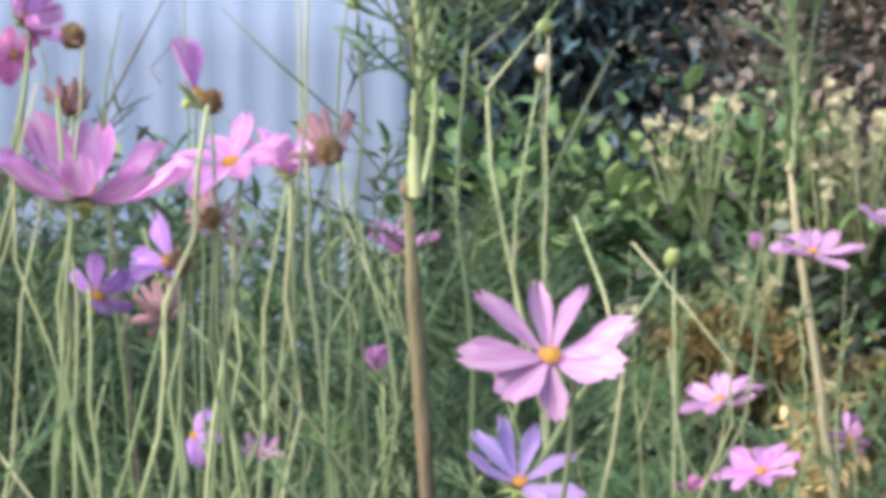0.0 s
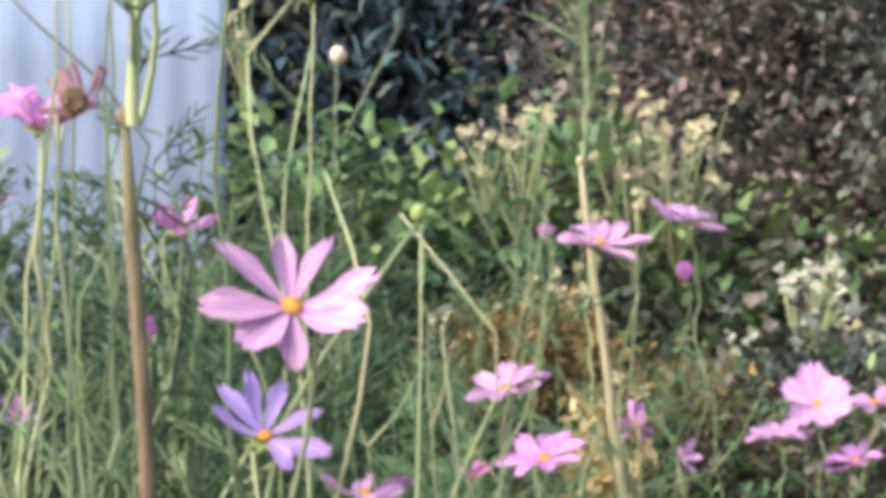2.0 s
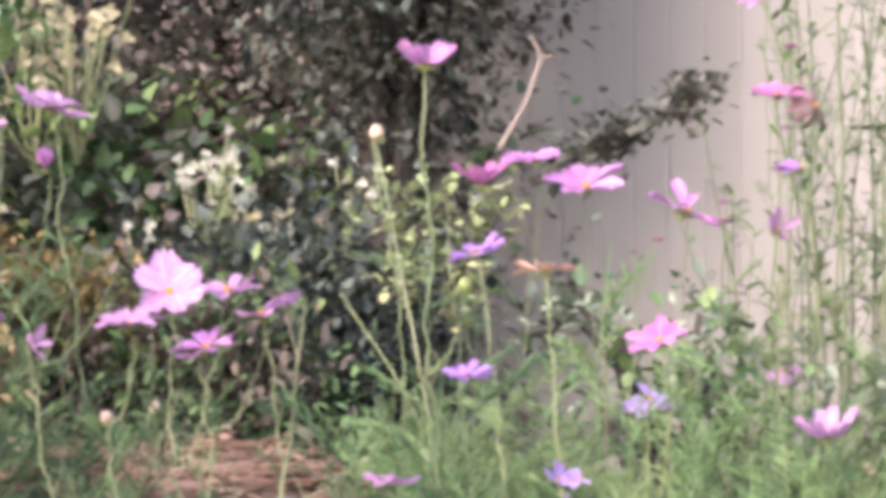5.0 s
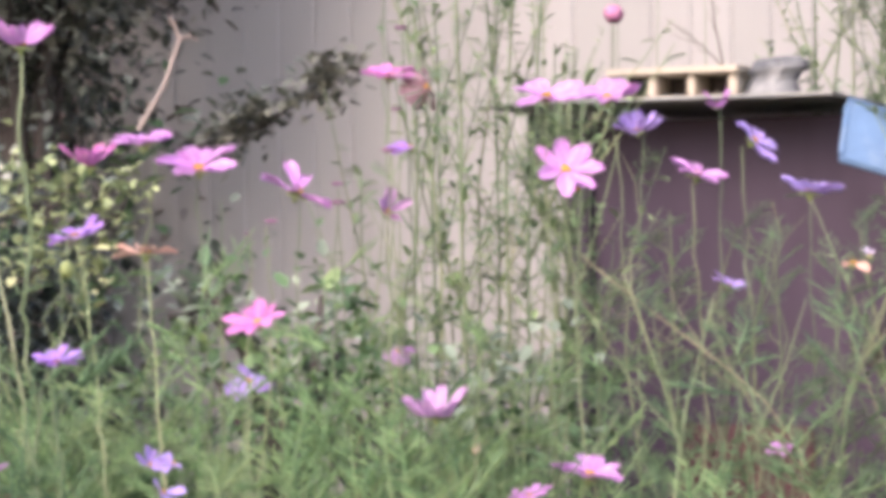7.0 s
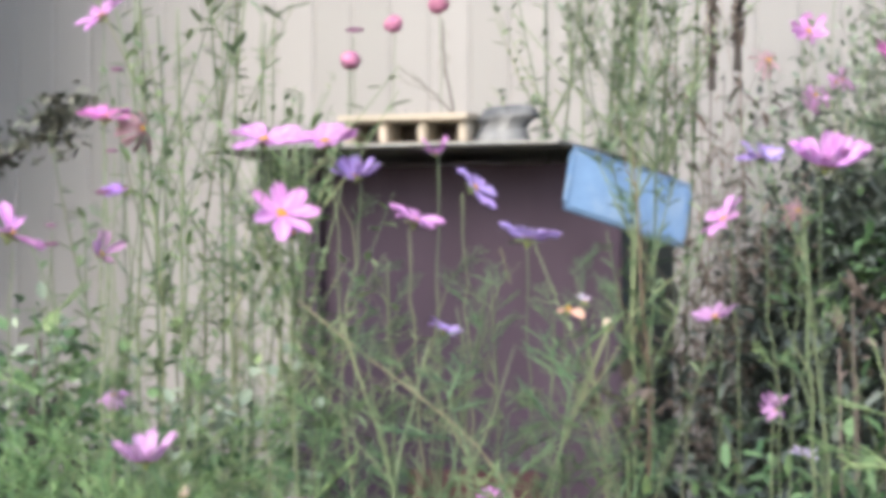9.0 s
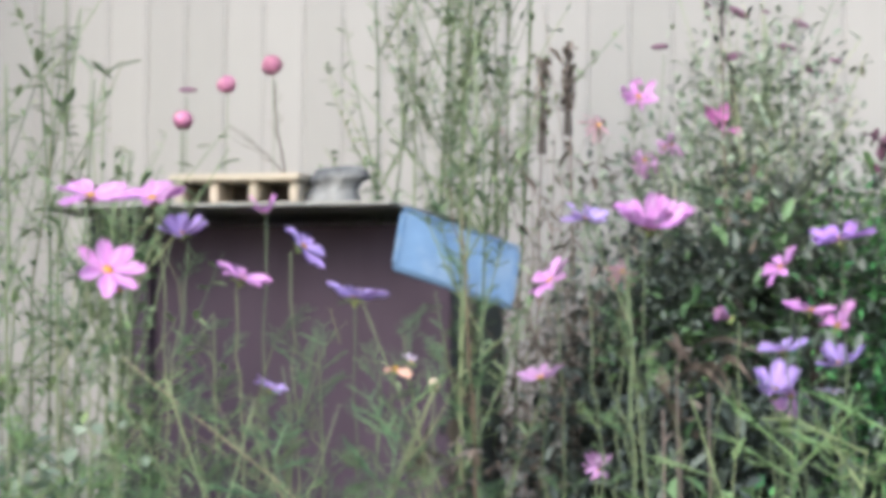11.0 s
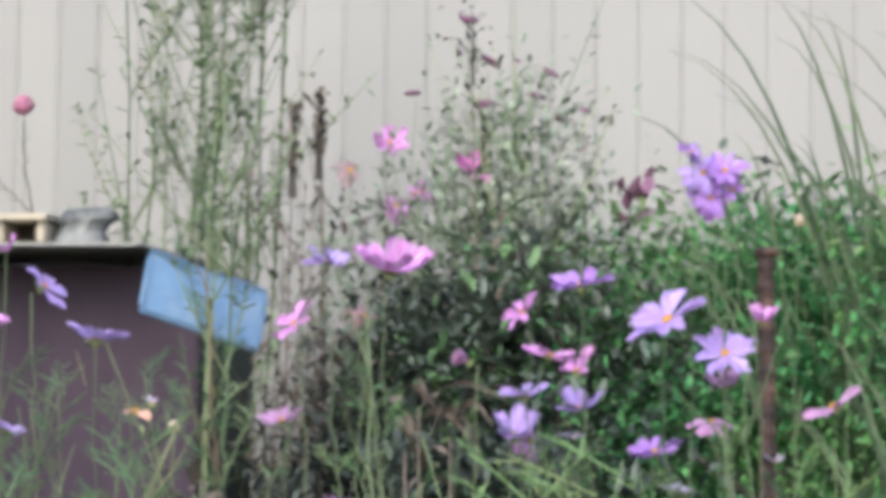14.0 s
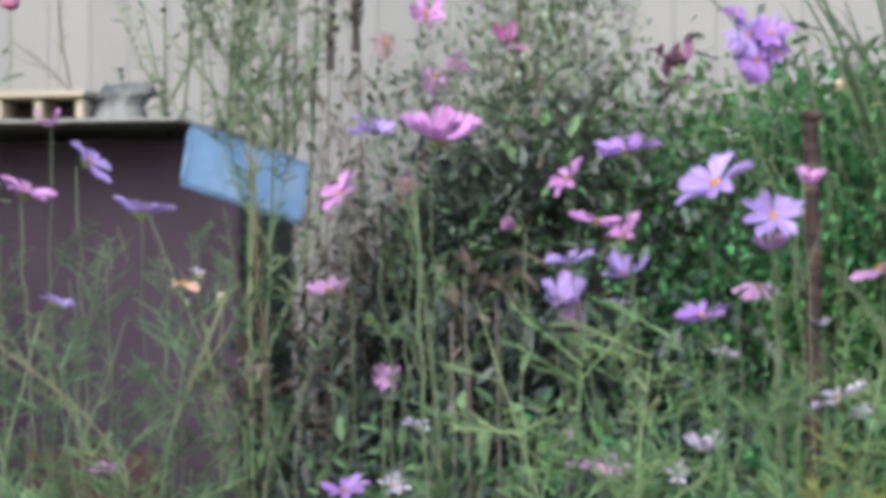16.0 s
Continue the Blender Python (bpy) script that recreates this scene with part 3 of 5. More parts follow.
# ---- ground ----
def build_ground():
    V, F = [], []
    xs = [-3000, -300, -40, -12] + [-5 + 0.25 * i for i in range(14)] + [-1.5 + 0.06 * i for i in range(80)] + [3.4 + 0.3 * i for i in range(12)] + [14, 40, 300, 3000]
    ys = [-3000, -300, -40, -8, -3, -1] + [0 + 0.25 * i for i in range(4)] + [1.0 + 0.06 * i for i in range(50)] + [4.1 + 0.3 * i for i in range(14)] + [14, 40, 300, 3000]
    for y in ys:
        for x in xs:
            V.append((x, y, ground_at(x, y)))
    n = len(xs)
    for j in range(len(ys) - 1):
        for i in range(n - 1):
            a = j * n + i
            F.append((a, a + 1, a + n + 1, a + n))
    tagged(new("ground", mesh_of("ground", V, F, "soil")), "brown garden soil with an earth bank", "ground", kind="structure")


build_ground()


def build_litter():
    """Dry stalks and leaves strewn over the earth bank."""
    g, V, F = random.Random(5), [], []
    for _ in range(4600):
        p = around(12.2 + g.gauss(0, 2.6), 2.52 + g.gauss(0, .2), 0)
        p.z = ground_at(p.x, p.y) + g.uniform(0.002, 0.02)
        w = g.uniform(-0.6, 0.9) + (math.pi if g.random() < .5 else 0)
        d = Vector((math.cos(w), -math.sin(w) * .7, g.uniform(-.25, .25)))
        if g.random() < .5:
            spike(V, F, p, p + d * g.uniform(.03, .11), g.uniform(.0010, .0022))
        else:
            leaf(V, F, p, d.normalized(), Vector((g.uniform(-.5, .5), g.uniform(-.5, .5), 1)), g.uniform(.014, .042), g.uniform(.005, .013))
    tagged(new("leaf_litter", mesh_of("leaf_litter", V, F, "litter")), "reddish-brown dry leaves and stalks on the bank", "leaf litter", kind="stuff")


build_litter()


# ---- metal-clad wall ----
def board_mesh(w, h):
    V, F = [], []
    prof = [(-w / 2, -0.0006), (-w / 2 + 0.004, -0.0026), (-w / 2 + 0.007, -0.003), (w / 2 - 0.007, -0.003), (w / 2 - 0.004, -0.0026), (w / 2, -0.0006)]
    for z in (0, h):
        V += [(x, y, z) for x, y in prof]
    n = len(prof)
    F += [(k, k + 1, k + 1 + n, k + n) for k in range(n - 1)] + [tuple(range(n, 2 * n))]
    return mesh_of("board", V, F, "siding", False)


def box_mesh(name, sx, sy, sz, material, bevel=0.004, seg=2):
    bm = bmesh.new()
    bmesh.ops.create_cube(bm, size=1.0)
    bmesh.ops.scale(bm, vec=(sx, sy, sz), verts=bm.verts)
    if bevel:
        bmesh.ops.bevel(bm, geom=bm.edges[:], offset=bevel, segments=seg, affect="EDGES")
    me = bpy.data.meshes.new(name)
    bm.to_mesh(me)
    bm.free()
    me.materials.append(MATS[material])
    return me


def build_wall():
    foot = around(WALL_AZ, WALL_D, 0)
    frame_m = Matrix.Translation(foot) @ Matrix.Rotation(radians(-WALL_AZ), 4, "Z")
    wall = new("wall_north", box_mesh("wall_north", WALL_S1 - WALL_S0, 0.12, 3.2, "siding", 0))
    wall.matrix_world = frame_m @ Matrix.Translation(((WALL_S0 + WALL_S1) / 2, 0.066, 1.6))
    tagged(wall, "cream metal-clad wall of narrow vertical boards", "wall", kind="structure")
    bw, me = WALL_P, None
    me = board_mesh(bw, 3.2)
    for k in range(int((WALL_S1 - WALL_S0) / bw)):
        part("board", me, wall, Matrix.Translation((WALL_S0 - (WALL_S0 + WALL_S1) / 2 + bw * (k + .5), -0.066, -1.6)))


# ---- corrugated sheet ----
def build_tin():
    """Corrugated sheet, rusty along its top edge, with a wooden rail behind it."""
    V, F, n, rows = [], [], 120, 8
    wdt, h = 1.9, TIN_TOP
    for j in range(rows + 1):
        for i in range(n + 1):
            x = -wdt * i / n
            V.append((x, 0.0019 * math.cos(2 * math.pi * x / 0.076), h * j / rows))
    N = n + 1
    for j in range(rows):
        for i in range(n):
            a = j * N + i
            F.append((a, a + N, a + N + 1, a + 1))
    base = around(TIN_AZ, TIN_D, 0)
    root = new("corrugated_fence")
    root.matrix_world = Matrix.Translation(base) @ Matrix.Rotation(radians(15), 4, "Z")
    tagged(root, "pale blue corrugated metal sheet fence with a rusty top", "fence")
    me = mesh_of("sheet", V, F, "tin")
    sheet = part("sheet", me, root)
    sm = sheet.modifiers.new("thick", "SOLIDIFY")
    sm.thickness = 0.002
    part("post", box_mesh("post", 0.05, 0.05, TIN_TOP, "bark", .004), root, Matrix.Translation((-0.03, 0.05, TIN_TOP / 2)))
    part("rail", box_mesh("rail", 1.9, 0.04, 0.05, "bark", .004), root, Matrix.Translation((-0.95, 0.05, TIN_TOP - 0.15)))
    g = random.Random(3)
    for k in range(25):
        V, F = [], []
        x = -0.076 * k - 0.038 + g.uniform(-.01, .01)
        L, w = g.uniform(.01, .045), g.uniform(.006, .018)
        V += [(x - w, -.008, h - .001), (x + w, -.008, h - .001), (x + w * .7, -.008, h - L * .6), (x, -.008, h - L), (x - w * .7, -.008, h - L * .6)]
        F.append((0, 4, 3, 2, 1))
        part("rust_streak", mesh_of("rust_streak", V, F, "rust", False), root, None, "dark rust running down from the top")
    part("capping", box_mesh("capping", 1.9, 0.024, 0.012, "rust", .003), root, Matrix.Translation((-0.95, 0, h + .004)))


build_tin()

build_wall()


# ---- box against the wall ----
def build_box():
    """A painted cupboard-like box with an overhanging lid."""
    root = new("storage_box")
    root.matrix_world = Matrix.Translation((BOX_X, BOX_Y, 0)) @ Matrix.Rotation(radians(BOX_TURN), 4, "Z")
    tagged(root, "dark maroon metal storage box with an overhanging pale lid", "storage box")
    w, d, h, x0 = BOX_W, 0.42, BOX_H, .085
    body = w - x0
    part("front_panel", box_mesh("front_panel", body - .012, .012, h - .02, "box_paint", .003), root, Matrix.Translation((x0 + body / 2 + .006, .10, (h - .02) / 2)))
    part("kick_panel", box_mesh("kick_panel", .20, .008, .30, "box_red", .003), root, Matrix.Translation((w * .62, .088, h - .615)), "rusty red lower panel")
    for x in (x0 + .012, w - .012):
        part("side_panel", box_mesh("side_panel", .02, d - .08, h - .02, "box_side", .003), root, Matrix.Translation((x, d / 2 + .06, (h - .02) / 2)))
        if x < .2:
            part("corner_post", box_mesh("corner_post", .035, .03, h - .02, "box_paint", .004), root, Matrix.Translation((x + (.012 if x < .2 else -.012), .085, (h - .02) / 2)))
    part("back_panel", box_mesh("back_panel", body - .05, .012, h - .02, "box_side", .003), root, Matrix.Translation((x0 + body / 2, d, (h - .02) / 2)))
    part("bracket", box_mesh("bracket", .07, .025, .10, "box_side", .004), root, Matrix.Translation((x0 - .035, .12, h - .055)))
    part("lid", box_mesh("lid", w - .04, d + .09, .005, "lid", .002), root, Matrix.Translation((w / 2 - .03, d / 2 - .01, h)), "thin pale sheet lid")
    return root


BOX = build_box()


def on_lid(x, y, z=0.0):
    return BOX.matrix_world @ Matrix.Translation((x, y, BOX_H + .0027 + z))


def build_lid_things():
    pal = new("wooden_pallet_piece")
    pal.matrix_world = on_lid(.262, .10)
    tagged(pal, "short piece of pale wooden pallet lying on the lid", "pallet")
    part("deck_board", box_mesh("deck_board", .20, .10, .010, "pallet_wood", .002), pal, Matrix.Translation((0, 0, .045)))
    part("base_board", box_mesh("base_board", .19, .09, .008, "pallet_wood", .002), pal, Matrix.Translation((0, 0, .0045)))
    # dark board added across the back, so the hollows between blocks read dark
    part("back_board", box_mesh("back_board", .17, .008, .030, "bark", .002), pal, Matrix.Translation((0, .038, .0243)))
    for x in (-.088, -.034, .026, .088):
        part("block", box_mesh("block", .013, .08, .031, "pallet_wood", .003), pal, Matrix.Translation((x, .003, .0243)))
    g, V, F, n = random.Random(5), [], [], 15
    way = [g.uniform(-.13, .13) for _ in range(n)]  # a squat body under a broken slab-like top
    for z, r, dx in ((-.022, .020, 0), (-.022, .050, -.004), (-.012, .049, -.005), (.000, .040, -.002), (.006, .040, .004), (.011, .049, .008), (.019, .047, .009), (.024, .036, .006), (.025, .010, .006)):
        for k in range(n):
            w = 2 * math.pi * k / n
            q = .84 * r * (1 + way[k] + g.uniform(-.05, .05))
            V.append((q * math.cos(w) + dx, q * .8 * math.sin(w), (z + .022) * 1.3 - .022 + g.uniform(-.002, .002) * (z > -.02) + .09 * (q * math.cos(w)) * (z > .004)))
    for i in range(8):
        for k in range(n):
            c, d = i * n + k, i * n + (k + 1) % n
            F.append((c, d, d + n, c + n))
    F += [tuple(range(n))[::-1], tuple(range(8 * n, 9 * n))]
    rock = mesh_of("stone", V, F, "stone", False)
    st = new("stone", rock)
    st.matrix_world = on_lid(.400, .11, .022)
    tagged(st, "rough grey stone lying on the lid", "stone")
    tuft = new("grass_tuft")
    tuft.matrix_world = on_lid(.185, .30)
    tagged(tuft, "small dark green grass tuft in a pot behind the pallet", "potted plant")
    g, V, F = random.Random(8), [], []
    for _ in range(60):
        w = g.uniform(0, 6.28)
        spike(V, F, Vector((g.uniform(-.02, .02), g.uniform(-.015, .015), .02)), Vector((math.cos(w) * g.uniform(.02, .05), math.sin(w) * .04, g.uniform(.05, .075))), .0022)
    part("foliage", mesh_of("foliage", V, F, "leaf_dark"), tuft)
    V, F = [], []
    tube(V, F, [Vector((0, 0, 0)), Vector((0, 0, .012)), Vector((0, 0, .026))], [.020, .024, .026], 14)
    part("pot", mesh_of("pot", V, F, "box_side"), tuft)


build_lid_things()


def build_blue_board():
    """A pale blue plastic board on a thin stick, hanging askew."""
    root = new("blue_board")
    root.matrix_world = BLUE_M
    tagged(root, "pale blue plastic board hanging askew beside the box", "board")
    me = box_mesh("panel", BLUE_W, .006, BLUE_H, "blue_plastic", .0025)
    part("panel", me, root)
    for z in (-1, 1):
        part("rim", box_mesh("rim", BLUE_W + .006, .010, .008, "blue_plastic", .003), root, Matrix.Translation((0, -.001, z * BLUE_H / 2)))
    for x in (-1, 1):
        part("rim", box_mesh("rim", .008, .0105, BLUE_H - .01, "blue_plastic", .003), root, Matrix.Translation((x * BLUE_W / 2, -.001, 0)))


build_blue_board()


# ---- trees and bushes behind the bed ----
shrub("evergreen_tree", "dark bluish-green evergreen tree behind the fence", "tree", around(4.5, 6.00, 2.15), (1.5, .45, 1.5), 460, 90, .075, .30, "leaf_dark", 11, "leaf_black", .2, 4.5, 14, .2, .1, .34)
shrub("evergreen_hedge", "dense dark evergreen hedge at the back", "hedge", around(3, 7.1, 1.9), (2.9, .35, 1.7), 330, 60, .17, .55, "leaf_dark", 10, "leaf_shade", .4, 3, 12, .1, .0, .36)
shrub("evergreen_tree", "dark evergreen tree behind the bushes", "tree", around(14, 6.10, 1.91), (1.5, .4, 1.6), 360, 80, .07, .4, "leaf_black", 12, "leaf_dark", .5, 14, 12, .1, .1, .32)
shrub("hedge_bush", "dark overgrown hedge behind the fence", "hedge", around(-8, 6.40, 1.85), (1.6, .4, 1.6), 260, 80, .07, .4, "leaf_black", 13, "leaf_dark", .5, -8, 10, .1, .1, .32)
shrub("brown_bush", "dark brownish withering bush with dense twigs", "bush", around(13.5, 5.35, 1.36), (.72, .3, .85), 300, 90, .034, .5, "leaf_brown", 14, "leaf_black", .2, 13.5, 16, .1, .2, .2)
shrub("fence_bush", "low dark green bush in front of the corrugated fence", "bush", around(-6.5, 4.1, .56), (.62, .18, .52), 240, 46, .05, .35, "leaf_mid", 28, "leaf_black", .5, -6.5, 10, 0, .1, .15)
shrub("broadleaf_bush", "green broad-leaved bush behind the flower bed", "bush", around(5, 4.75, 0.81), (.62, .22, .44), 150, 40, .055, .55, "leaf_mid", 15, "leaf_black", .35, 5, 12, .0, .3, .16)
shrub("broadleaf_bush", "low green broad-leaved bush at the foot of the brown bush", "bush", around(12, 4.85, 0.67), (.62, .2, .42), 120, 38, .055, .6, "leaf_mid", 16, "leaf_brown", .5, 12, 10, .0, .3, .16)
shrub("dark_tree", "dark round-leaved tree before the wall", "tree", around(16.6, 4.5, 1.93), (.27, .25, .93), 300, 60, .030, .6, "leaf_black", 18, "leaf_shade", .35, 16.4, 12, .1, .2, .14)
# next two bushes stand in for the black shade beside the tree
shrub("dark_bush", "low dark bush standing in for the deep shade by the tree", "bush", around(14.5, 3.75, .50), (.27, .2, .38), 220, 55, .030, .5, "leaf_black", 19, "leaf_shade", .5, 15.2, 8, 0, .2, .15)
shrub("dark_bush", "narrow near-black undergrowth standing in for shade at the foot of the tree", "bush", (1.10, 3.92, .42), (.15, .12, .34), 170, 60, .026, .5, "leaf_shade", 29, "leaf_black", .1, 13.2, 8, 0, .1, .12)
# low growth with its shade put into a near-black leaf colour
shrub("dark_bush", "low bush between the box and the green bush, leaves coloured as if shaded", "bush", around(42.0, 3.35, .26), (.30, .12, .27), 120, 50, .03, .4, "leaf_shade", 30, "leaf_mid", .35, 42, 8, 0, .1, .11)
shrub("dark_bush", "low weeds in front of the bush, leaves coloured as if shaded", "bush", around(41.6, 2.98, .24), (.26, .10, .30), 110, 50, .03, .36, "leaf_shade", 34, "leaf_mid", .25, 42, 8, 0, .1, .11)
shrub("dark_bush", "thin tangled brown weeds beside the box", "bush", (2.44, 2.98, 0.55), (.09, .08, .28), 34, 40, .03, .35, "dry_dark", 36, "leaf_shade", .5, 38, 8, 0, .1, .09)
shrub("green_bush", "bright green small-leaved bush before the wall", "bush", around(51.6, 3.80, 0.57), (.56, .22, .47), 640, 110, .020, .38, "leaf_bright", 20, "leaf_mid", .25, 51.6, 12, 0, .45, .11)
# added core of the bush above: its dark inside, put into darker leaves
shrub("green_bush", "darker leaf core added behind the green bush to fill its gaps", "bush", around(51.8, 4.0, .60), (.62, .16, .46), 420, 90, .026, .5, "leaf_mid", 27, "leaf_black", .4, 51.8, 8, 0, .1, .13)
shrub("grey_green_bush", "grey-green bush with dark seed heads before the wall", "bush", around(42.7, 4.04, 0.74), (.24, .16, .50), 320, 48, .019, .42, "leaf_grey", 21, "leaf_black", .15, 42.9, 12, -.2, .2, .12)
# dark mass under the bushes: shade carried by the leaf colour
shrub("dark_bush", "dark bush beside the box, leaves coloured as if shaded", "bush", around(43.7, 3.63, 0.40), (.36, .16, .36), 200, 50, .04, .3, "leaf_shade", 22, "leaf_black", .35, 43, 10, .1, .2, .13)
shrub("dark_bush", "dense dark bush under the grey-green bush, leaves coloured as if shaded", "bush", (2.57, 2.87, .72), (.19, .10, .24), 190, 56, .026, .36, "leaf_shade", 37, "leaf_black", .45, 41.5, 9, 0, .1, .075)
shrub("low_weeds", "low bright green leafy weeds in front of the bush", "weeds", around(48, 3.22, 0.26), (.44, .2, .34), 140, 50, .03, .5, "leaf_mid", 23, "leaf_bright", .3, 45, 6, 0, .3, .12)

# tall feathery weeds beside the box and in front of the wall
WG = random.Random(31)
for k in range(14):
    p = around(34.9 + k * .185 + WG.uniform(-.2, .2), 3.98 + WG.uniform(-.1, .1), 0)
    weed("tall_weed", "tall feathery green weed growing by the wall", p.x, p.y, WG.uniform(1.30, 1.78), (WG.uniform(-.05, .05), WG.uniform(-.03, .03)), 250, .023, .36, "leaf_haze" if k % 3 else "leaf_grey", "stem_dim", 100 + k, .0030, 0, .6, 10)
for k in range(9):
    p = around(37.7 + k * .22 + WG.uniform(-.2, .2), 3.80 + WG.uniform(-.12, .12), 0)
    weed("dry_weed", "dry brown weed stalk by the box", p.x, p.y, WG.uniform(.85, 1.28), (WG.uniform(-.05, .05), 0), 60, .032, .3, "dry_dark", "dry_dark", 130 + k, .0019, 0, -.4, 6)
for k in range(13):
    p = around(25.4 + k * .37 + WG.uniform(-.2, .2), 3.25 + WG.uniform(-.15, .15), 0)
    weed("climbing_weed", "slender light green weed in front of the wall", p.x, p.y, WG.uniform(.72, 1.25) + .012 * k, (WG.uniform(-.09, .09), WG.uniform(-.03, .03)), 120, .028, .32, "leaf_haze" if k % 3 else "leaf_light", "stem_dim", 160 + k, .003, 0, .6, 7)
for k in range(9):
    p = around(27.2 + k * .36 + WG.uniform(-.2, .2), 3.45 + WG.uniform(-.12, .12), 0)
    weed("lattice_weed", "pale grey-green weed with many small leaves by the wall", p.x, p.y, WG.uniform(.85, 1.18), (WG.uniform(-.06, .06), WG.uniform(-.03, .03)), 130, .022, .42, "leaf_haze" if k % 4 else "leaf_light", "stem_dim", 220 + k, .0025, 0, .4, 9)
for k in range(13):
    p = around(40.9 + k * .29, 4.0 + WG.uniform(-.08, .08), 0)
    weed("seeding_weed", "grey-green seeding weed by the wall", p.x, p.y, 1.37 - .055 * abs(k - 6) + WG.uniform(-.08, .03), (WG.uniform(-.06, .06), 0), 170, .023, .36, "leaf_grey", "stem", 190 + k, .003, 0, .5, 9)


def build_grass(x, y, n, h, seed, lean):
    """A clump of arching grass blades."""
    g = random.Random(seed)
    root = new("tall_grass")
    root.location = (x, y, 0)
    tagged(root, "arching grey-green tall grass before the wall", "grass", "tall grasses")
    for k in range(n):
        V, F = [], []
        w, hh = g.uniform(-.2, 1.0) if k % 4 else g.uniform(2.4, 3.4), h * g.uniform(.75, 1.1)
        reach = g.uniform(.10, .46) * lean
        b = Vector((g.uniform(-.08, .08), g.uniform(-.05, .05), 0))
        pts = []
        for i in range(17):
            s = i / 16
            pts.append(b + Vector((-math.cos(w) * reach * s ** 2.4, math.sin(w) * .3 * reach * s ** 2, hh * (s - .24 * s ** 4))))
        for i, p in enumerate(pts):
            wd = .0078 * (1 - (i / 16) ** 2) + .0004
            V += [p + Vector((-wd, 0, 0)), p + Vector((0, .001, .001)), p + Vector((wd, 0, 0))]
        for i in range(16):
            a = i * 3
            F += [(a, a + 1, a + 4, a + 3), (a + 1, a + 2, a + 5, a + 4)]
        part("blade", mesh_of("blade", V, F, "grass"), root)


for az, away, n, h, lean in ((50.5, 3.75, 20, 1.42, 1.0), (52.0, 3.75, 26, 1.62, 1.0), (54.6, 3.75, 24, 1.66, 1.0), (53.4, 3.40, 18, 1.14, .8), (55.2, 3.40, 22, 1.24, .9)):
    p = around(az, away, 0)
    build_grass(p.x, p.y, n, h, int(az * 10), lean)


def build_stake():
    """A rusty ribbed iron stake."""
    p = POST
    root = new("iron_stake")
    root.location = (p[0], p[1], 0)
    tagged(root, "rusty ribbed iron stake standing among the flowers", "stake")
    V, F = [], []
    pts, rad, h = [], [], p[2]
    for i in range(120):
        pts.append(Vector((0.01 * math.sin(i * .02), 0, h * i / 119)))
        rad.append(.0092 + (.0018 if i % 3 == 0 else 0))
    tube(V, F, pts, rad, 10)
    part("rod", mesh_of("rod", V, F, "iron", False), root)
    part("cap", lump(.015, .5, 3, "iron", 10, .12, "cap"), root, Matrix.Translation((pts[-1].x, 0, h)), "flattened rusty head")


build_stake()


def build_dry_branch():
    V, F = [], []
    a, b, c1, c2 = [Vector(q) for q in BRANCH]
    root = new("dry_branch")
    root.location = a
    tagged(root, "bare pale dry branch sticking out of the dark tree", "branch")
    tube(V, F, [Vector((0, 0, 0)), (b - a) * .5 + Vector((.01, 0, 0)), b - a], [.0056, .0046, .0036], 7)
    part("limb", mesh_of("limb", V, F, "branch_dry"), root)
    for q in (c1, c2):
        V, F = [], []
        tube(V, F, [b - a, (b - a).lerp(q - a, .5) + Vector((0, 0, .006)), q - a], [.0034, .0026, .0015], 6)
        part("twig", mesh_of("twig", V, F, "branch_dry"), root)


build_dry_branch()


def leaf_spray(name, label, a, b, n, size, width, material, seed, droop=0.0, limb="bark"):
    """A branch with leaves crowded towards its end."""
    g = random.Random(seed)
    a, b = Vector(a), Vector(b)
    root = new(name)
    root.location = a
    tagged(root, label, "branch")
    V, F = [], []
    line = [Vector((0, 0, 0)), (b - a) * .5 + Vector((0, 0, -.02)), b - a]
    thick = min(.007, .00011 * n)
    tube(V, F, line, [thick, thick * .7, thick * .3], 6)
    part("limb", mesh_of("limb", V, F, limb), root)
    V, F = [], []
    for k in range(n):
        f = min(1.05, g.gauss(.92, .09) if g.random() < .6 else g.gauss(.45, .09)) if n > 100 else g.uniform(.25, 1)
        loose = .004 if name == "dry_reed" else .02
        p = (b - a) * f + Vector((g.gauss(0, loose), g.gauss(0, loose), g.gauss(0, loose * 1.1)))
        d = Vector((g.uniform(-1, 1), g.uniform(-1, 1), g.uniform(-.5, .9) - droop)).normalized()
        s = size * g.uniform(.6, 1.2)
        leaf(V, F, p, d, Vector((g.uniform(-.4, .4), g.uniform(-.4, .4), 1)), s, s * width)
    part("leaves", mesh_of("leaves", V, F, material), root)


def build_plank(a, b):
    """A weathered edging board set on edge along the bank."""
    a, b = Vector(a), Vector(b)
    d = b - a
    root = new("edging_board")
    root.matrix_world = Matrix.Translation((a + b) / 2) @ Matrix.Rotation(math.atan2(d.y, d.x), 4, "Z") @ Matrix.Rotation(-math.asin(d.z / d.length), 4, "Y")
    tagged(root, "weathered grey wooden board edging the earth bank", "board")
    L = d.length
    part("plank", box_mesh("plank", L, .022, .10, "branch_dry", .003), root, Matrix.Translation((0, 0, -.05)))
    for x in (-.4, .4):
        part("peg", box_mesh("peg", .018, .018, .6, "branch_dry", .003), root, Matrix.Translation((x * L, .021, -.32)))


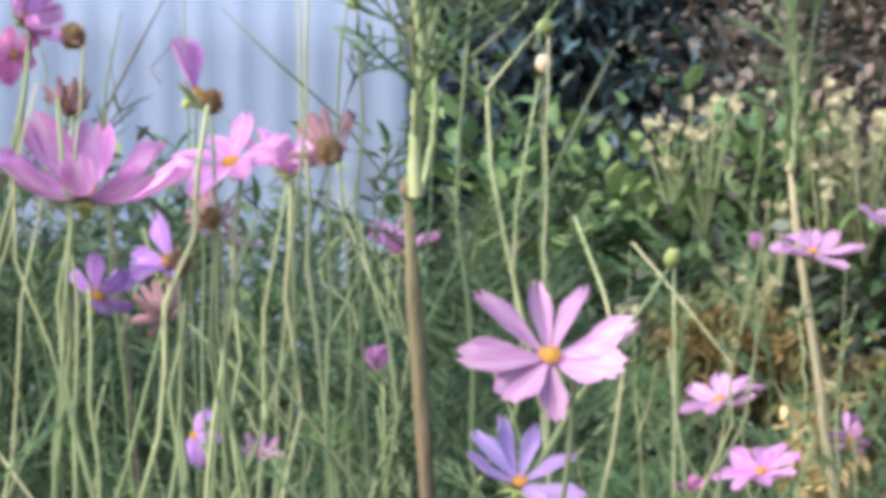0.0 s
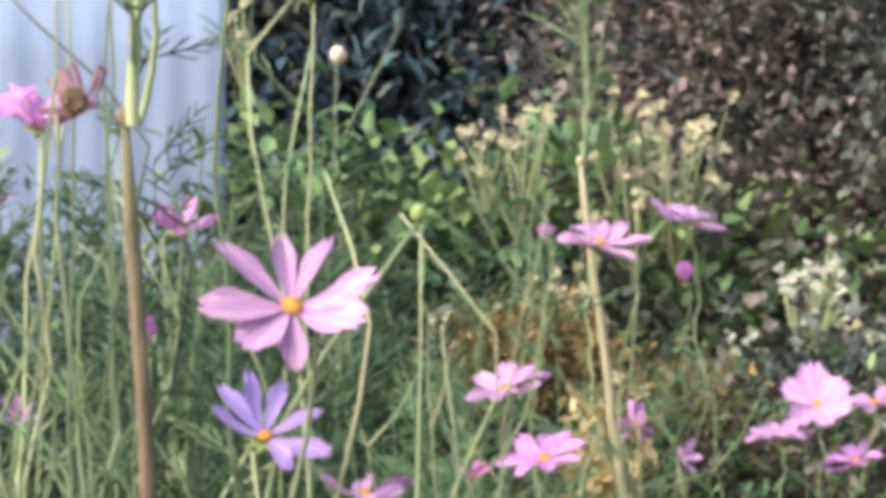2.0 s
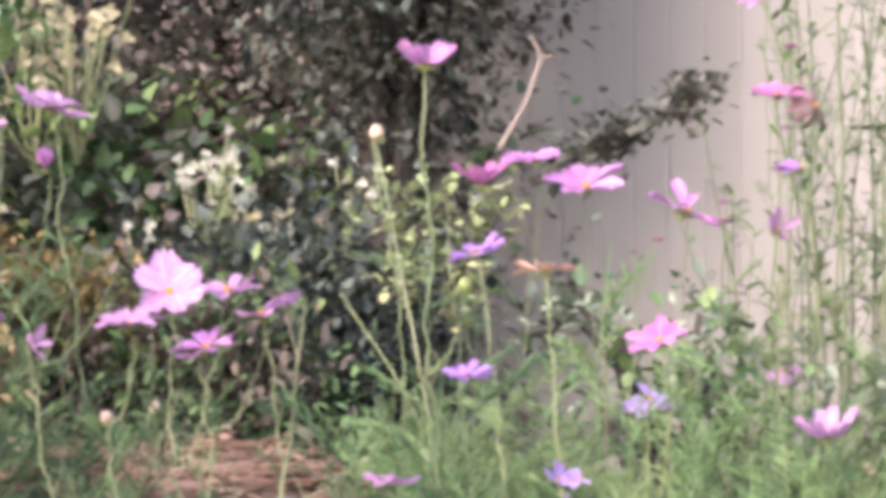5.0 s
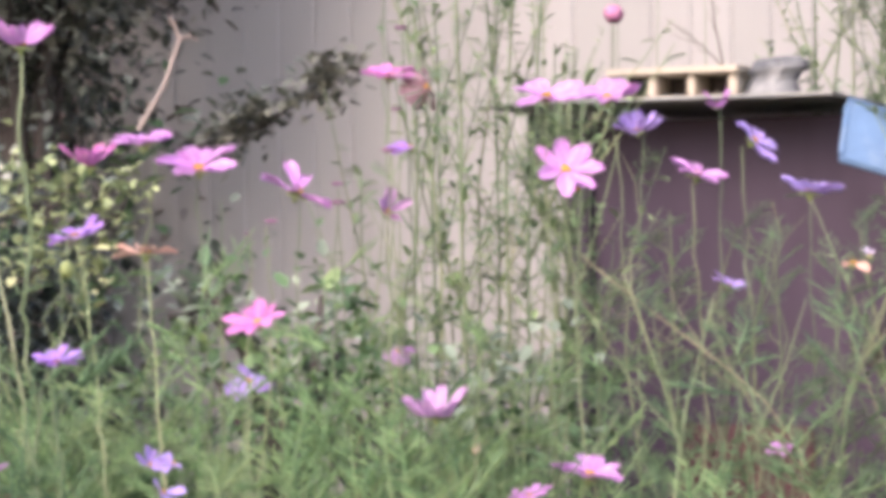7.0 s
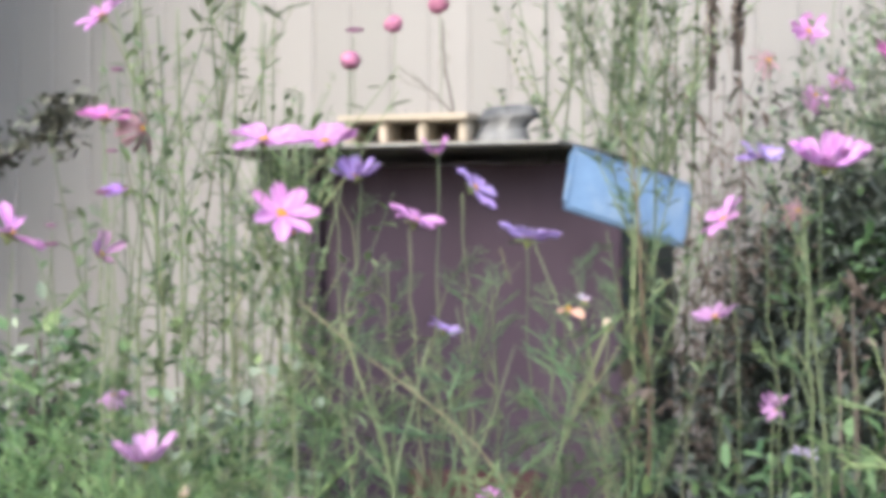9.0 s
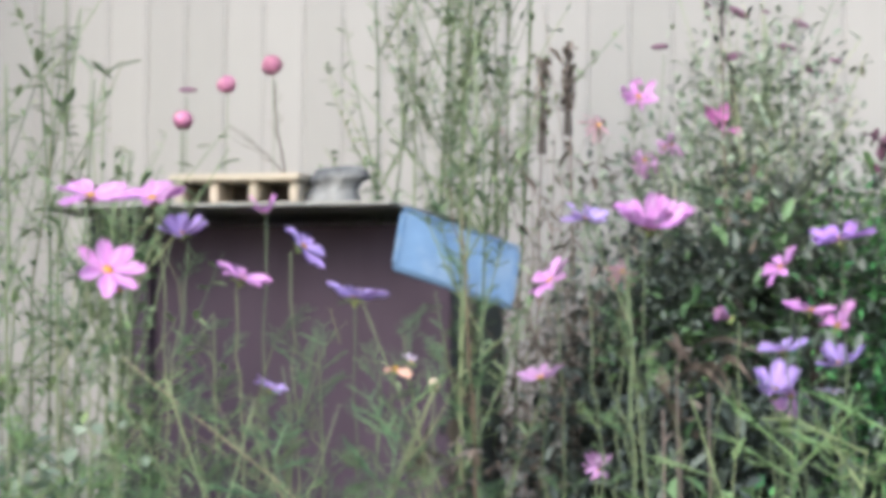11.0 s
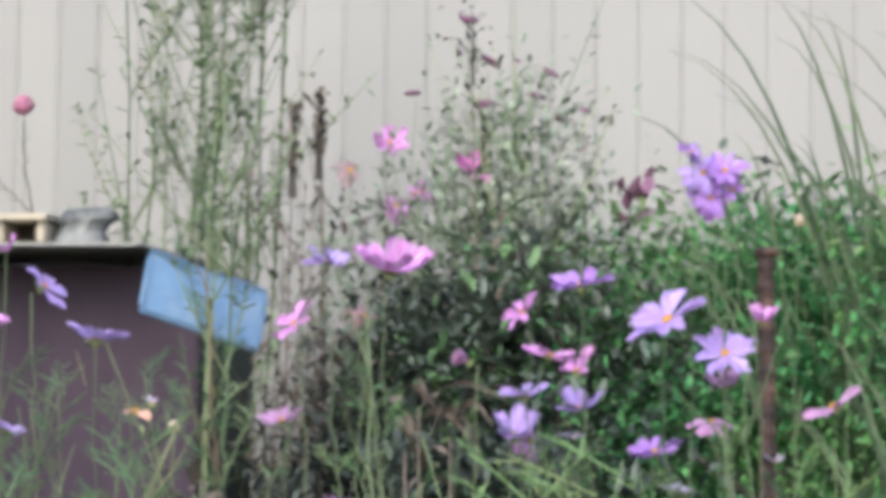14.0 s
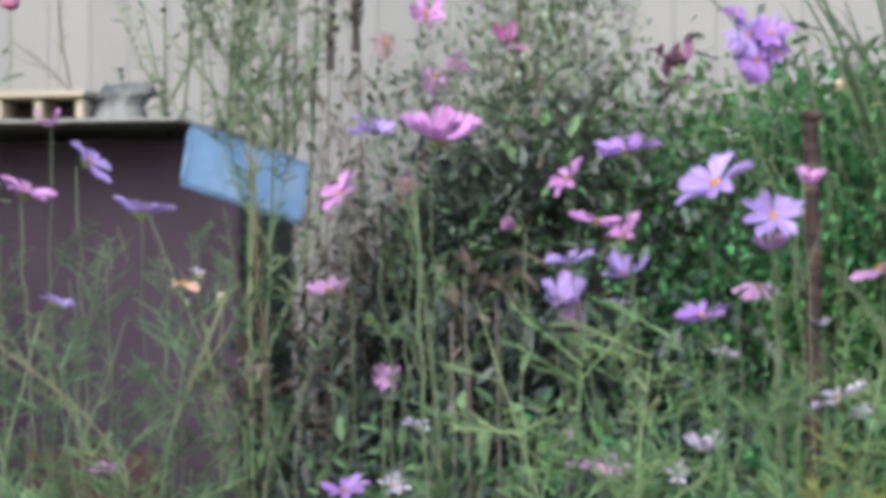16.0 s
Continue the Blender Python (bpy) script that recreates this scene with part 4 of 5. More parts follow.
def strap_leaf(x0, y0, z0, rise, reach, az, width, material, label):
    """A withered strap-shaped leaf that arches over and hangs from its tip, on its own stalk."""
    root = new("withered_leaf")
    root.location = (x0, y0, 0)
    tagged(root, label, "leaf")
    V, F = [], []
    tube(V, F, [Vector((0, 0, -.01)), Vector((.006, 0, z0 * .5)), Vector((0, 0, z0))], [.0022, .0019, .0016], 5)
    part("stalk", mesh_of("stalk", V, F, "dry_dark"), root)
    V, F, way = [], [], heading(az, 0)
    side = way.cross(Vector((0, 0, 1)))
    for i in range(11):
        q = i / 10
        p = Vector((0, 0, z0)) + way * reach * (q ** 1.1) + Vector((0, 0, rise * math.sin(math.pi * q * .86) * (1.25 - .5 * q)))
        w = width * (.35 + math.sin(math.pi * q ** .8) * .75) * (1 - .6 * q ** 4)
        tilt = side * math.cos(q * 1.7) + Vector((0, 0, math.sin(q * 1.7)))
        V += [p - tilt * w, p + Vector((0, 0, .25 * w)), p + tilt * w]
    for i in range(10):
        a = i * 3
        F += [(a, a + 1, a + 4, a + 3), (a + 1, a + 2, a + 5, a + 4)]
    part("blade", mesh_of("blade", V, F, material), root)


leaf_spray("leafy_branch", "dark green leafy branch before the wall", (1.403, 3.793, 0.951), (1.609, 3.649, 1.071), 300, .026, .6, "leaf_black", 61)
leaf_spray("leafy_branch", "dark green leafy branch before the wall", (1.378, 3.804, 0.933), (1.470, 3.709, 0.997), 170, .026, .6, "leaf_black", 62)
leaf_spray("leafy_branch", "dark green leafy branch before the wall", (1.377, 3.806, 0.690), (1.444, 3.722, 0.744), 60, .024, .6, "leaf_black", 63)
leaf_spray("leafy_branch", "dark green leafy branch before the wall", (1.401, 3.796, 0.654), (1.420, 3.732, 0.797), 70, .024, .6, "leaf_black", 64)
bloom_cluster(0.467, 4.501, 1.249, 0.092, 14, 0.026, "cream", 300, "cream-coloured flower cluster in the bush")
bloom_cluster(0.737, 4.602, 1.246, 0.101, 14, 0.029, "cream", 301, "cream-coloured flower cluster in the bush")
bloom_cluster(0.762, 4.554, 1.215, 0.101, 19, 0.029, "cream", 302, "cream-coloured flower cluster in the bush")
bloom_cluster(1.043, 4.716, 0.969, 0.084, 10, 0.028, "white_bloom", 303, "white flower cluster in the bush")
bloom_cluster(1.290, 4.575, 0.980, 0.048, 5, 0.023, "white_bloom", 304, "white flower cluster in the bush")
bloom_cluster(0.597, 4.510, 1.080, 0.079, 7, 0.024, "cream", 305, "cream-coloured flower cluster in the bush")
bloom_cluster(-0.030, 4.677, 1.496, 0.076, 8, 0.027, "cream", 307, "cream-coloured flower cluster in the bush")
bloom_cluster(0.303, 4.311, 0.878, 0.063, 8, 0.023, "cream", 308, "cream-coloured flower cluster in the bush")
bloom_cluster(0.931, 4.634, 0.878, 0.055, 5, 0.023, "cream", 309, "cream-coloured flower cluster in the bush")
bloom_cluster(0.400, 4.452, 1.245, 0.075, 7, 0.026, "cream", 310, "cream-coloured flower cluster in the bush")
bloom_cluster(0.685, 4.600, 1.293, 0.081, 10, 0.029, "cream", 311, "cream-coloured flower cluster in the bush")
bloom_cluster(0.684, 4.517, 1.147, 0.080, 12, 0.028, "cream", 312, "cream-coloured flower cluster in the bush")
bloom_cluster(0.414, 4.412, 0.891, 0.065, 7, 0.024, "cream", 314, "cream-coloured flower cluster in the bush")
bloom_cluster(1.077, 4.510, 0.868, 0.067, 7, 0.025, "cream", 315, "cream-coloured flower cluster in the bush")
bloom_cluster(0.887, 4.640, 0.941, 0.041, 5, 0.023, "white_bloom", 316, "white flower cluster in the bush")
bloom_cluster(1.122, 4.300, 0.844, 0.078, 9, 0.026, "cream", 317, "cream-coloured flower cluster in the bush")
bloom_cluster(0.533, 4.291, 0.946, 0.063, 9, 0.023, "cream", 318, "cream-coloured flower cluster in the bush")
leaf_spray("pale_leafy_twig", "pale yellowish-green leafy twig", (1.045, 3.295, 0.848), (1.084, 3.278, 0.905), 40, .022, .7, "leaf_pale", 80)
leaf_spray("pale_leafy_twig", "pale yellowish-green leafy twig", (1.119, 3.263, 0.832), (1.158, 3.246, 0.889), 40, .022, .7, "leaf_pale", 81)
leaf_spray("pale_leafy_twig", "pale yellowish-green leafy twig", (1.017, 3.308, 0.795), (1.056, 3.290, 0.852), 40, .022, .7, "leaf_pale", 82)
leaf_spray("pale_leafy_twig", "pale yellowish-green leafy twig", (1.009, 3.311, 0.749), (1.048, 3.294, 0.806), 40, .022, .7, "leaf_pale", 83)
leaf_spray("pale_leafy_twig", "pale yellowish-green leafy twig", (1.072, 3.284, 0.726), (1.111, 3.267, 0.783), 40, .022, .7, "leaf_pale", 84)
leaf_spray("pale_leafy_twig", "pale yellowish-green leafy twig", (0.982, 3.322, 0.834), (1.021, 3.305, 0.891), 40, .022, .7, "leaf_pale", 85)
leaf_spray("pale_leafy_twig", "pale yellowish-green leafy twig", (1.087, 3.277, 0.787), (1.126, 3.260, 0.844), 40, .022, .7, "leaf_pale", 86)
bloom_cluster(0.920, 4.157, 0.945, 0.075, 16, 0.022, "white_bloom", 330, "small white flower cluster above the low bush")
bloom_cluster(0.956, 4.180, 0.976, 0.05, 9, 0.022, "white_bloom", 331, "small white flower cluster above the low bush")
bloom_cluster(1.156, 4.059, 0.944, 0.05, 8, 0.022, "white_bloom", 332, "small white flower cluster above the low bush")
bloom_cluster(1.022, 3.984, 0.858, 0.035, 6, 0.022, "white_bloom", 333, "small white flower cluster above the low bush")
bloom_cluster(0.791, 4.081, 0.858, 0.03, 5, 0.022, "white_bloom", 334, "small white flower cluster above the low bush")
weed("tall_weed", "tall fine-leaved green weed before the blue board", 2.030, 2.691, 1.214, (0.01, -0.01), 150, .030, .22, "leaf_haze", "stem_dim", 260, .0035, 0, .7, 9, .45)
weed("tall_weed", "tall fine-leaved green weed before the blue board", 2.030, 2.714, 1.142, (0.01, -0.01), 150, .030, .22, "leaf_haze", "stem_dim", 261, .0035, 0, .7, 9, .45)
weed("tall_weed", "tall fine-leaved green weed before the blue board", 2.030, 2.668, 1.079, (0.01, -0.01), 150, .030, .22, "leaf_haze", "stem_dim", 262, .0035, 0, .7, 9, .45)
shrub("moss_shrub", "ochre-brown dry conifer twigs", "shrub", (0.349, 3.289, 0.836), (0.071, .05, 0.021), 40, 60, .022, .25, "moss", 401, None, 0, 9, 5, .3, .1, .06)
shrub("moss_shrub", "ochre-brown dry conifer twigs", "shrub", (0.571, 3.357, 0.740), (0.073, .05, 0.046), 60, 60, .022, .25, "moss", 402, None, 0, 9, 5, .3, .1, .06)
shrub("moss_shrub", "ochre-brown dry conifer twigs", "shrub", (0.359, 3.201, 0.811), (0.079, .05, 0.036), 50, 60, .022, .25, "moss", 403, None, 0, -0, 5, .3, .1, .06)
leaf_spray("withered_leaves", "withered yellow leaves hanging round the tan stalk", (0.333, 2.181, 0.622), (0.326, 2.181, 0.721), 98, .026, .4, "straw", 411, .4, "straw")
leaf_spray("withered_leaves", "withered yellow leaves hanging round the tan stalk", (0.328, 2.181, 0.692), (0.320, 2.181, 0.766), 98, .026, .4, "straw", 412, .4, "straw")
leaf_spray("leafy_twig", "withered tan leaves lying over the dark bush", (2.423, 2.656, 0.976), (2.481, 2.610, 0.996), 14, 0.022, .45, "dry_dark", 421, -.3)
leaf_spray("leafy_twig", "dark seeding spire above the weeds", (2.606, 2.869, 1.268), (2.599, 2.864, 1.379), 30, 0.018, .45, "leaf_shade", 422, -.3)
leaf_spray("leafy_twig", "dark seeding spire above the weeds", (2.610, 2.864, 1.286), (2.605, 2.863, 1.345), 12, 0.016, .45, "pod", 423, -.3)
leaf_spray("leafy_twig", "withered brown leaves hanging round a stalk", (1.832, 2.392, 0.596), (1.821, 2.399, 0.662), 34, 0.034, .45, "dry_dark", 425, -.3)
leaf_spray("leafy_twig", "brown withered leaves hanging in the bush", (2.285, 2.521, 0.784), (2.250, 2.549, 0.703), 16, 0.05, .45, "dry_dark", 426, -.3)
leaf_spray("leafy_twig", "withered purple-brown leaf on a twig", (2.598, 2.516, 1.033), (2.605, 2.505, 1.096), 14, 0.035, .45, "pod", 424, -.3)
shrub("leafy_weeds", "pale broad-leaved weeds among the flowers", "weeds", (1.291, 2.708, 0.608), (.24, .14, .10), 40, 14, .024, .6, "leaf_grey", 431, "leaf_mid", .5, 25, 8, 0, .2, .07)
shrub("leafy_weeds", "pale broad-leaved weeds among the flowers", "weeds", (1.211, 2.799, 0.677), (.14, .10, .10), 22, 12, .026, .6, "leaf_grey", 432, "leaf_mid", .45, 25, 8, 0, .2, .06)
shrub("dark_bush", "dark shaded bush below the wall", "bush", (2.631, 2.712, 0.832), (.20, .10, .17), 80, 46, .032, .35, "leaf_black", 433, "leaf_mid", .3, 38, 8, 0, .1, .1)
shrub("dark_bush", "dark brown withered low bush behind the bank", "bush", (0.689, 3.289, 0.607), (.25, .08, .13), 120, 46, .026, .4, "dry_dark", 435, "leaf_mid", .35, 9, 8, 0, .05, .09)
build_plank((0.635, 2.329, 0.565), (0.755, 2.152, 0.538))
# added to darken the gap by the box; its shade is in the leaf colour
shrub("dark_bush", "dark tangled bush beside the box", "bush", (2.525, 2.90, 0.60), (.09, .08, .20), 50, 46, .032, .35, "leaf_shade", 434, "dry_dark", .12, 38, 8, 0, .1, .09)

strap_leaf(1.985, 2.203, 0.721, 0.05, 0.075, 125, 0.006, "dry_dark", "withered dull tan strap leaf arching before the dark bush")
strap_leaf(2.002, 2.193, 0.689, 0.085, 0.07, 130, 0.007, "dry_dark", "withered dull tan strap leaf arching before the dark bush")
strap_leaf(2.026, 2.172, 0.740, 0.04, 0.05, 140, 0.006, "dry_dark", "withered dull tan strap leaf arching before the dark bush")
strap_leaf(1.996, 2.192, 0.772, 0.03, 0.1, 125, 0.004, "dry_dark", "withered dull tan strap leaf arching before the dark bush")

cosmos(-0.136, 0.993, 0.871, 0.070, 170, 74, "pink", "cup", lean=(-0.02, -0.00), r=0.0016, sway=0.03)
cosmos(-0.091, 0.991, 0.910, 0.052, 105, 38, "pink", "curl", gap=0.7, r=0.0016, sway=0.03)
cosmos(-0.082, 1.042, 0.887, 0.054, -160, 48, "pink", "flat", lean=(0.02, 0.00), r=0.0016, sway=0.03)
cosmos(-0.063, 1.112, 0.890, 0.043, 150, 64, "pink", "cup", r=0.0016, sway=0.03)
cosmos(-0.043, 1.092, 0.896, 0.032, 150, -40, "faded", "droop", petals=6, r=0.0016, sway=0.03)
cosmos(-0.108, 1.044, 0.846, 0.059, -130, 43, "purple", "curl", petals=7, gap=0.25, r=0.0016, sway=0.03)
cosmos(-0.138, 1.045, 0.833, 0.035, -150, -35, "purple", "droop", petals=5, r=0.0016, sway=0.03)
cosmos(-0.094, 1.093, 0.868, 0.025, 160, -20, "faded", "droop", petals=6, r=0.0016, sway=0.03)
cosmos(-0.088, 1.114, 0.859, 0.028, 140, 60, "pale", "cup", petals=6, gap=0.4, r=0.0016, sway=0.03)
cosmos(-0.114, 1.075, 0.825, 0.027, 150, -30, "faded", "droop", petals=6, r=0.0016, sway=0.03)
cosmos(-0.159, 0.989, 0.941, 0.038, 120, 23, "pink", "cup", r=0.0016, sway=0.03)
cosmos(-0.164, 0.990, 0.927, 0.025, 150, -10, "hot", "droop", r=0.0016, sway=0.03)
bud(-0.140, 0.989, 0.934, 0.009, "spent", 180, 80)
cosmos(-0.143, 0.991, 0.907, 0.019, 160, -50, "faded", "droop", petals=7, r=0.0016, sway=0.03)
cosmos(-0.114, 1.198, 0.770, 0.030, -140, 20, "purple", "droop", petals=6, gap=0.3, r=0.0016, sway=0.03)
cosmos(-0.087, 1.249, 0.760, 0.020, 160, 43, "pale", "cup", petals=6, r=0.0016, sway=0.03)
cosmos(-0.026, 1.594, 0.875, 0.028, 180, 82, "pink", "closed", leaves=2)
cosmos(-0.033, 1.397, 0.800, 0.028, 180, 82, "pink", "closed", leaves=2)
cosmos(-0.028, 1.794, 0.889, 0.049, 171, 60, "pink", "cup")
cosmos(0.0485, 0.997, 0.8045, 0.066, 176, 47, "pale", "flat", r=0.0018, sway=0.03,
       ring=((190, 1.12, 1.5, 2), (228, .95, 1.3, -6), (268, 1.0, .85, -10), (332, .9, 1.35, -4), (8, 1.08, 1.45, 4), (60, 1.08, .62, 12), (97, 1.0, .65, 10), (140, 1.15, .95, 6)))
cosmos(0.037, 1.050, 0.7525, 0.050, 178, 56, "lilac", "flat", r=0.0016, sway=0.03,
       ring=((178, 1.0, .7, 20), (145, 1.1, .85, 26), (112, 1.2, .8, 24), (75, 1.15, .75, 20), (20, 1.05, .8, 6), (335, 1.15, .9, -8), (300, .9, .8, -10)))
cosmos(0.221, 2.000, 0.775, 0.077, -131, 65, "pale", "flat")
cosmos(0.302, 2.045, 0.894, 0.080, 173, 71, "pale", "flat", lean=(0.03, 0.00))
cosmos(0.264, 2.094, 0.899, 0.029, 180, 82, "pink", "closed", leaves=2)
cosmos(0.245, 1.933, 0.721, 0.073, -150, 60, "pink", "flat")
cosmos(0.325, 2.002, 0.749, 0.036, 120, -30, "pale", "droop", petals=5)
cosmos(0.412, 2.276, 0.930, 0.070, 132, 68, "pale", "flat")
cosmos(0.395, 2.180, 0.868, 0.035, -177, 82, "pink", "closed", leaves=2)
bud(0.092, 2.231, 1.075, 0.014, "bud_cream", -177, 80)
bud(0.059, 1.289, 0.977, 0.008, "bud_green", 120, 40)
bud(0.102, 1.044, 0.846, 0.007, "bud_green", 150, 60)
bud(-0.032, 1.087, 0.961, 0.006, "bud_green", -179, -60)
bud(-0.056, 1.086, 0.969, 0.006, "bud_green", -179, 70)
bud(-0.088, 1.021, 0.911, 0.009, "spent", 170, 38)
bud(-0.040, 1.022, 0.890, 0.010, "spent", -136, 51)
bud(-0.102, 1.026, 0.845, 0.010, "spent", 147, 21)
bud(-0.145, 1.021, 0.912, 0.011, "spent", -153, 33)
bud(-0.089, 1.024, 0.863, 0.008, "spent", -176, 70)
cosmos(0.473, 2.003, 0.761, 0.060, -164, 30, "pale", "flat",
       ring=((95, 1.15, 2.1, 4), (40, 1.0, 1.9, 2), (345, .95, 1.8, 4), (290, .8, 1.7, 6), (215, .9, 1.8, 2), (150, 1.05, 1.9, 6)))
cosmos(0.432, 1.960, 0.735, 0.056, -143, 76, "pale", "flat")
cosmos(0.529, 2.041, 0.762, 0.056, -134, 72, "pale", "flat")
cosmos(0.502, 1.996, 0.716, 0.055, -132, 70, "pink", "flat")
cosmos(0.556, 2.036, 0.742, 0.071, -99, 73, "pale", "flat", gap=0.35)
cosmos(0.183, 1.862, 0.653, 0.070, -162, 68, "pink", "cup", lean=(-0.02, 0.00))
cosmos(0.088, 1.358, 0.716, 0.062, 179, 82, "pale", "narrow", gap=0.15)
cosmos(0.323, 1.984, 0.746, 0.038, -108, -30, "pale", "droop", petals=5)
cosmos(0.358, 1.977, 0.721, 0.033, 132, 23, "pale", "cup", gap=0.25, leaves=2)
cosmos(0.188, 1.912, 0.709, 0.028, -168, 82, "hot", "cup", gap=0.25, leaves=2)
bud(0.487, 2.154, 0.660, 0.010, "bud_cream", -168, 80)
bud(0.446, 2.163, 0.651, 0.011, "bud_cream", -168, 80)
cosmos(0.731, 2.149, 0.965, 0.060, 161, 77, "pink", "cup", petals=7, gap=0.1, leaves=1, r=0.0022)
bud(0.676, 2.110, 0.900, 0.012, "bud_cream", -168, 80)
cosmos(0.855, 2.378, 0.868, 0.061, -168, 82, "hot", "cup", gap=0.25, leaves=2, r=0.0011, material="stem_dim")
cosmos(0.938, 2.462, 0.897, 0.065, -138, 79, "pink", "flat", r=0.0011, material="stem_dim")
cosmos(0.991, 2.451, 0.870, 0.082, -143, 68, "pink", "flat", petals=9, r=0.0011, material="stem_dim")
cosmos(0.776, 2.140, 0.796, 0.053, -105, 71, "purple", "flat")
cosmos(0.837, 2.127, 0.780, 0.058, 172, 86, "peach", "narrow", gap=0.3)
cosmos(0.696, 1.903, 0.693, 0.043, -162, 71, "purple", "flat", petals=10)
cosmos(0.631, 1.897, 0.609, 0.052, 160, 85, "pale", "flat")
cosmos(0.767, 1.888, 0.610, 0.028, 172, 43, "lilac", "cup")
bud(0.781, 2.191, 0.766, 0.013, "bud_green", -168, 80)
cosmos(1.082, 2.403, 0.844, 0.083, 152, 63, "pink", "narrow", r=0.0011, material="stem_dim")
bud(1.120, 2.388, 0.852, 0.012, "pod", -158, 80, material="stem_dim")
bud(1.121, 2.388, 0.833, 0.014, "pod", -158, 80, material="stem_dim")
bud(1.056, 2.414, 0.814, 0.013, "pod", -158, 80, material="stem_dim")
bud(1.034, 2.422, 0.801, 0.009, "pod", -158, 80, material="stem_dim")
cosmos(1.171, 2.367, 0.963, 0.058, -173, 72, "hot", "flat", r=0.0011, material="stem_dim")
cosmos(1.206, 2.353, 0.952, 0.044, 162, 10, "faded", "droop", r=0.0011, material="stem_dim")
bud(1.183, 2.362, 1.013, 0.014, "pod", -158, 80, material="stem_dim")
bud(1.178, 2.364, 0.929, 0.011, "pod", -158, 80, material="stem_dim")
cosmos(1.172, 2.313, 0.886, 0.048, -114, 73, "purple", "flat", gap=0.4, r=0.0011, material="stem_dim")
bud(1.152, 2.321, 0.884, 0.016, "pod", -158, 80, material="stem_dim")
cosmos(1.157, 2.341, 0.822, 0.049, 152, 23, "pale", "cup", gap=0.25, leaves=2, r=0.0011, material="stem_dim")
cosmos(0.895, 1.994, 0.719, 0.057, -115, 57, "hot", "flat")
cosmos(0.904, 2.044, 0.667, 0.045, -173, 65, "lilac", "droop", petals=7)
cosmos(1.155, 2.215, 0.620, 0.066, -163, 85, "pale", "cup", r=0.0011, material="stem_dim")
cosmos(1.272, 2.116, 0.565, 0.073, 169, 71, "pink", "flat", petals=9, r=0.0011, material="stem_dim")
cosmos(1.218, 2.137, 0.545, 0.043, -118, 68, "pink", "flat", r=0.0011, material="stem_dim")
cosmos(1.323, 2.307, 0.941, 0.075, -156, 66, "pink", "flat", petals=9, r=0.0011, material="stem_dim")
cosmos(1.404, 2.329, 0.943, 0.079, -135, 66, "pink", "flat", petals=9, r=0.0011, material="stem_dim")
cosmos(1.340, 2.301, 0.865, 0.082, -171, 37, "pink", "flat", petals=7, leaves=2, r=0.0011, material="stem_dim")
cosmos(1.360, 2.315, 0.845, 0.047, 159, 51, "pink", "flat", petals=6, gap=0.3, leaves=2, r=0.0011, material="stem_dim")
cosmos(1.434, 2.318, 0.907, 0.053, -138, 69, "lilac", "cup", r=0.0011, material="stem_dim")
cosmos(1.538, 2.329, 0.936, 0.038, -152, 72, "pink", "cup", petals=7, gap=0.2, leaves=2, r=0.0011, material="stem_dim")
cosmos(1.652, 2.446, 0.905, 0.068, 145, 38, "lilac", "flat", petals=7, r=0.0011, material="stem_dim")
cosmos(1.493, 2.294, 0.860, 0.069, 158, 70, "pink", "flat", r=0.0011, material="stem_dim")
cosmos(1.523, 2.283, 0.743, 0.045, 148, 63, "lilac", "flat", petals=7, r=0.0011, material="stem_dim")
bud(2.140, 3.737, 1.189, 0.033, "button", -158, 77, material="stem_dim")
cosmos(0.783, 1.878, 0.611, 0.028, -158, 60, "lilac", "curl", gap=0.3)
cosmos(0.761, 1.833, 0.593, 0.031, 162, 23, "lilac", "cup", gap=0.3)
cosmos(1.216, 2.459, 0.674, 0.043, -158, 68, "pale", "droop", r=0.0011, material="stem_dim")
bud(1.170, 2.155, 0.592, 0.011, "bud_cream", -158, 80, material="stem_dim")
cosmos(1.245, 2.570, 1.093, 0.060, -96, 47, "pink", "flat", petals=7, r=0.0011, material="stem_dim")
bud(2.258, 3.642, 1.281, 0.036, "button", -151, 82, material="stem_dim")
bud(2.193, 3.678, 1.248, 0.031, "button", -151, 75, material="stem_dim")
bud(2.129, 3.715, 1.188, 0.030, "button", -151, 79, material="stem_dim")
bud(2.135, 3.710, 1.238, 0.027, "pod", -151, 80, material="stem_dim")
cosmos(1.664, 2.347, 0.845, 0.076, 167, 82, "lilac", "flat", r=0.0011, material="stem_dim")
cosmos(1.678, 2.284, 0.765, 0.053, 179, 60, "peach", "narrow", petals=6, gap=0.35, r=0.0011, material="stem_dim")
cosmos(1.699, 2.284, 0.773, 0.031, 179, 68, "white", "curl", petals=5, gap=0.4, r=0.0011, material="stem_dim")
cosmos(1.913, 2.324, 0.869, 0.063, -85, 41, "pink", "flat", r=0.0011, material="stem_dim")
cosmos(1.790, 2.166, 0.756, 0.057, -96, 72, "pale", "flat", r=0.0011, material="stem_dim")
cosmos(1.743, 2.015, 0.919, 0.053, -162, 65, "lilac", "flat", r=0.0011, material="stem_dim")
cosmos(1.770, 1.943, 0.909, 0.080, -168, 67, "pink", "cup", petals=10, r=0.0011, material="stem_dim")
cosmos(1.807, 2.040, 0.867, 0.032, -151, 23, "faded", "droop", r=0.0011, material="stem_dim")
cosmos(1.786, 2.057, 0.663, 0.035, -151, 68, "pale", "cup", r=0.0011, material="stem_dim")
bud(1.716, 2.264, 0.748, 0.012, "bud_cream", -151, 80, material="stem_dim")
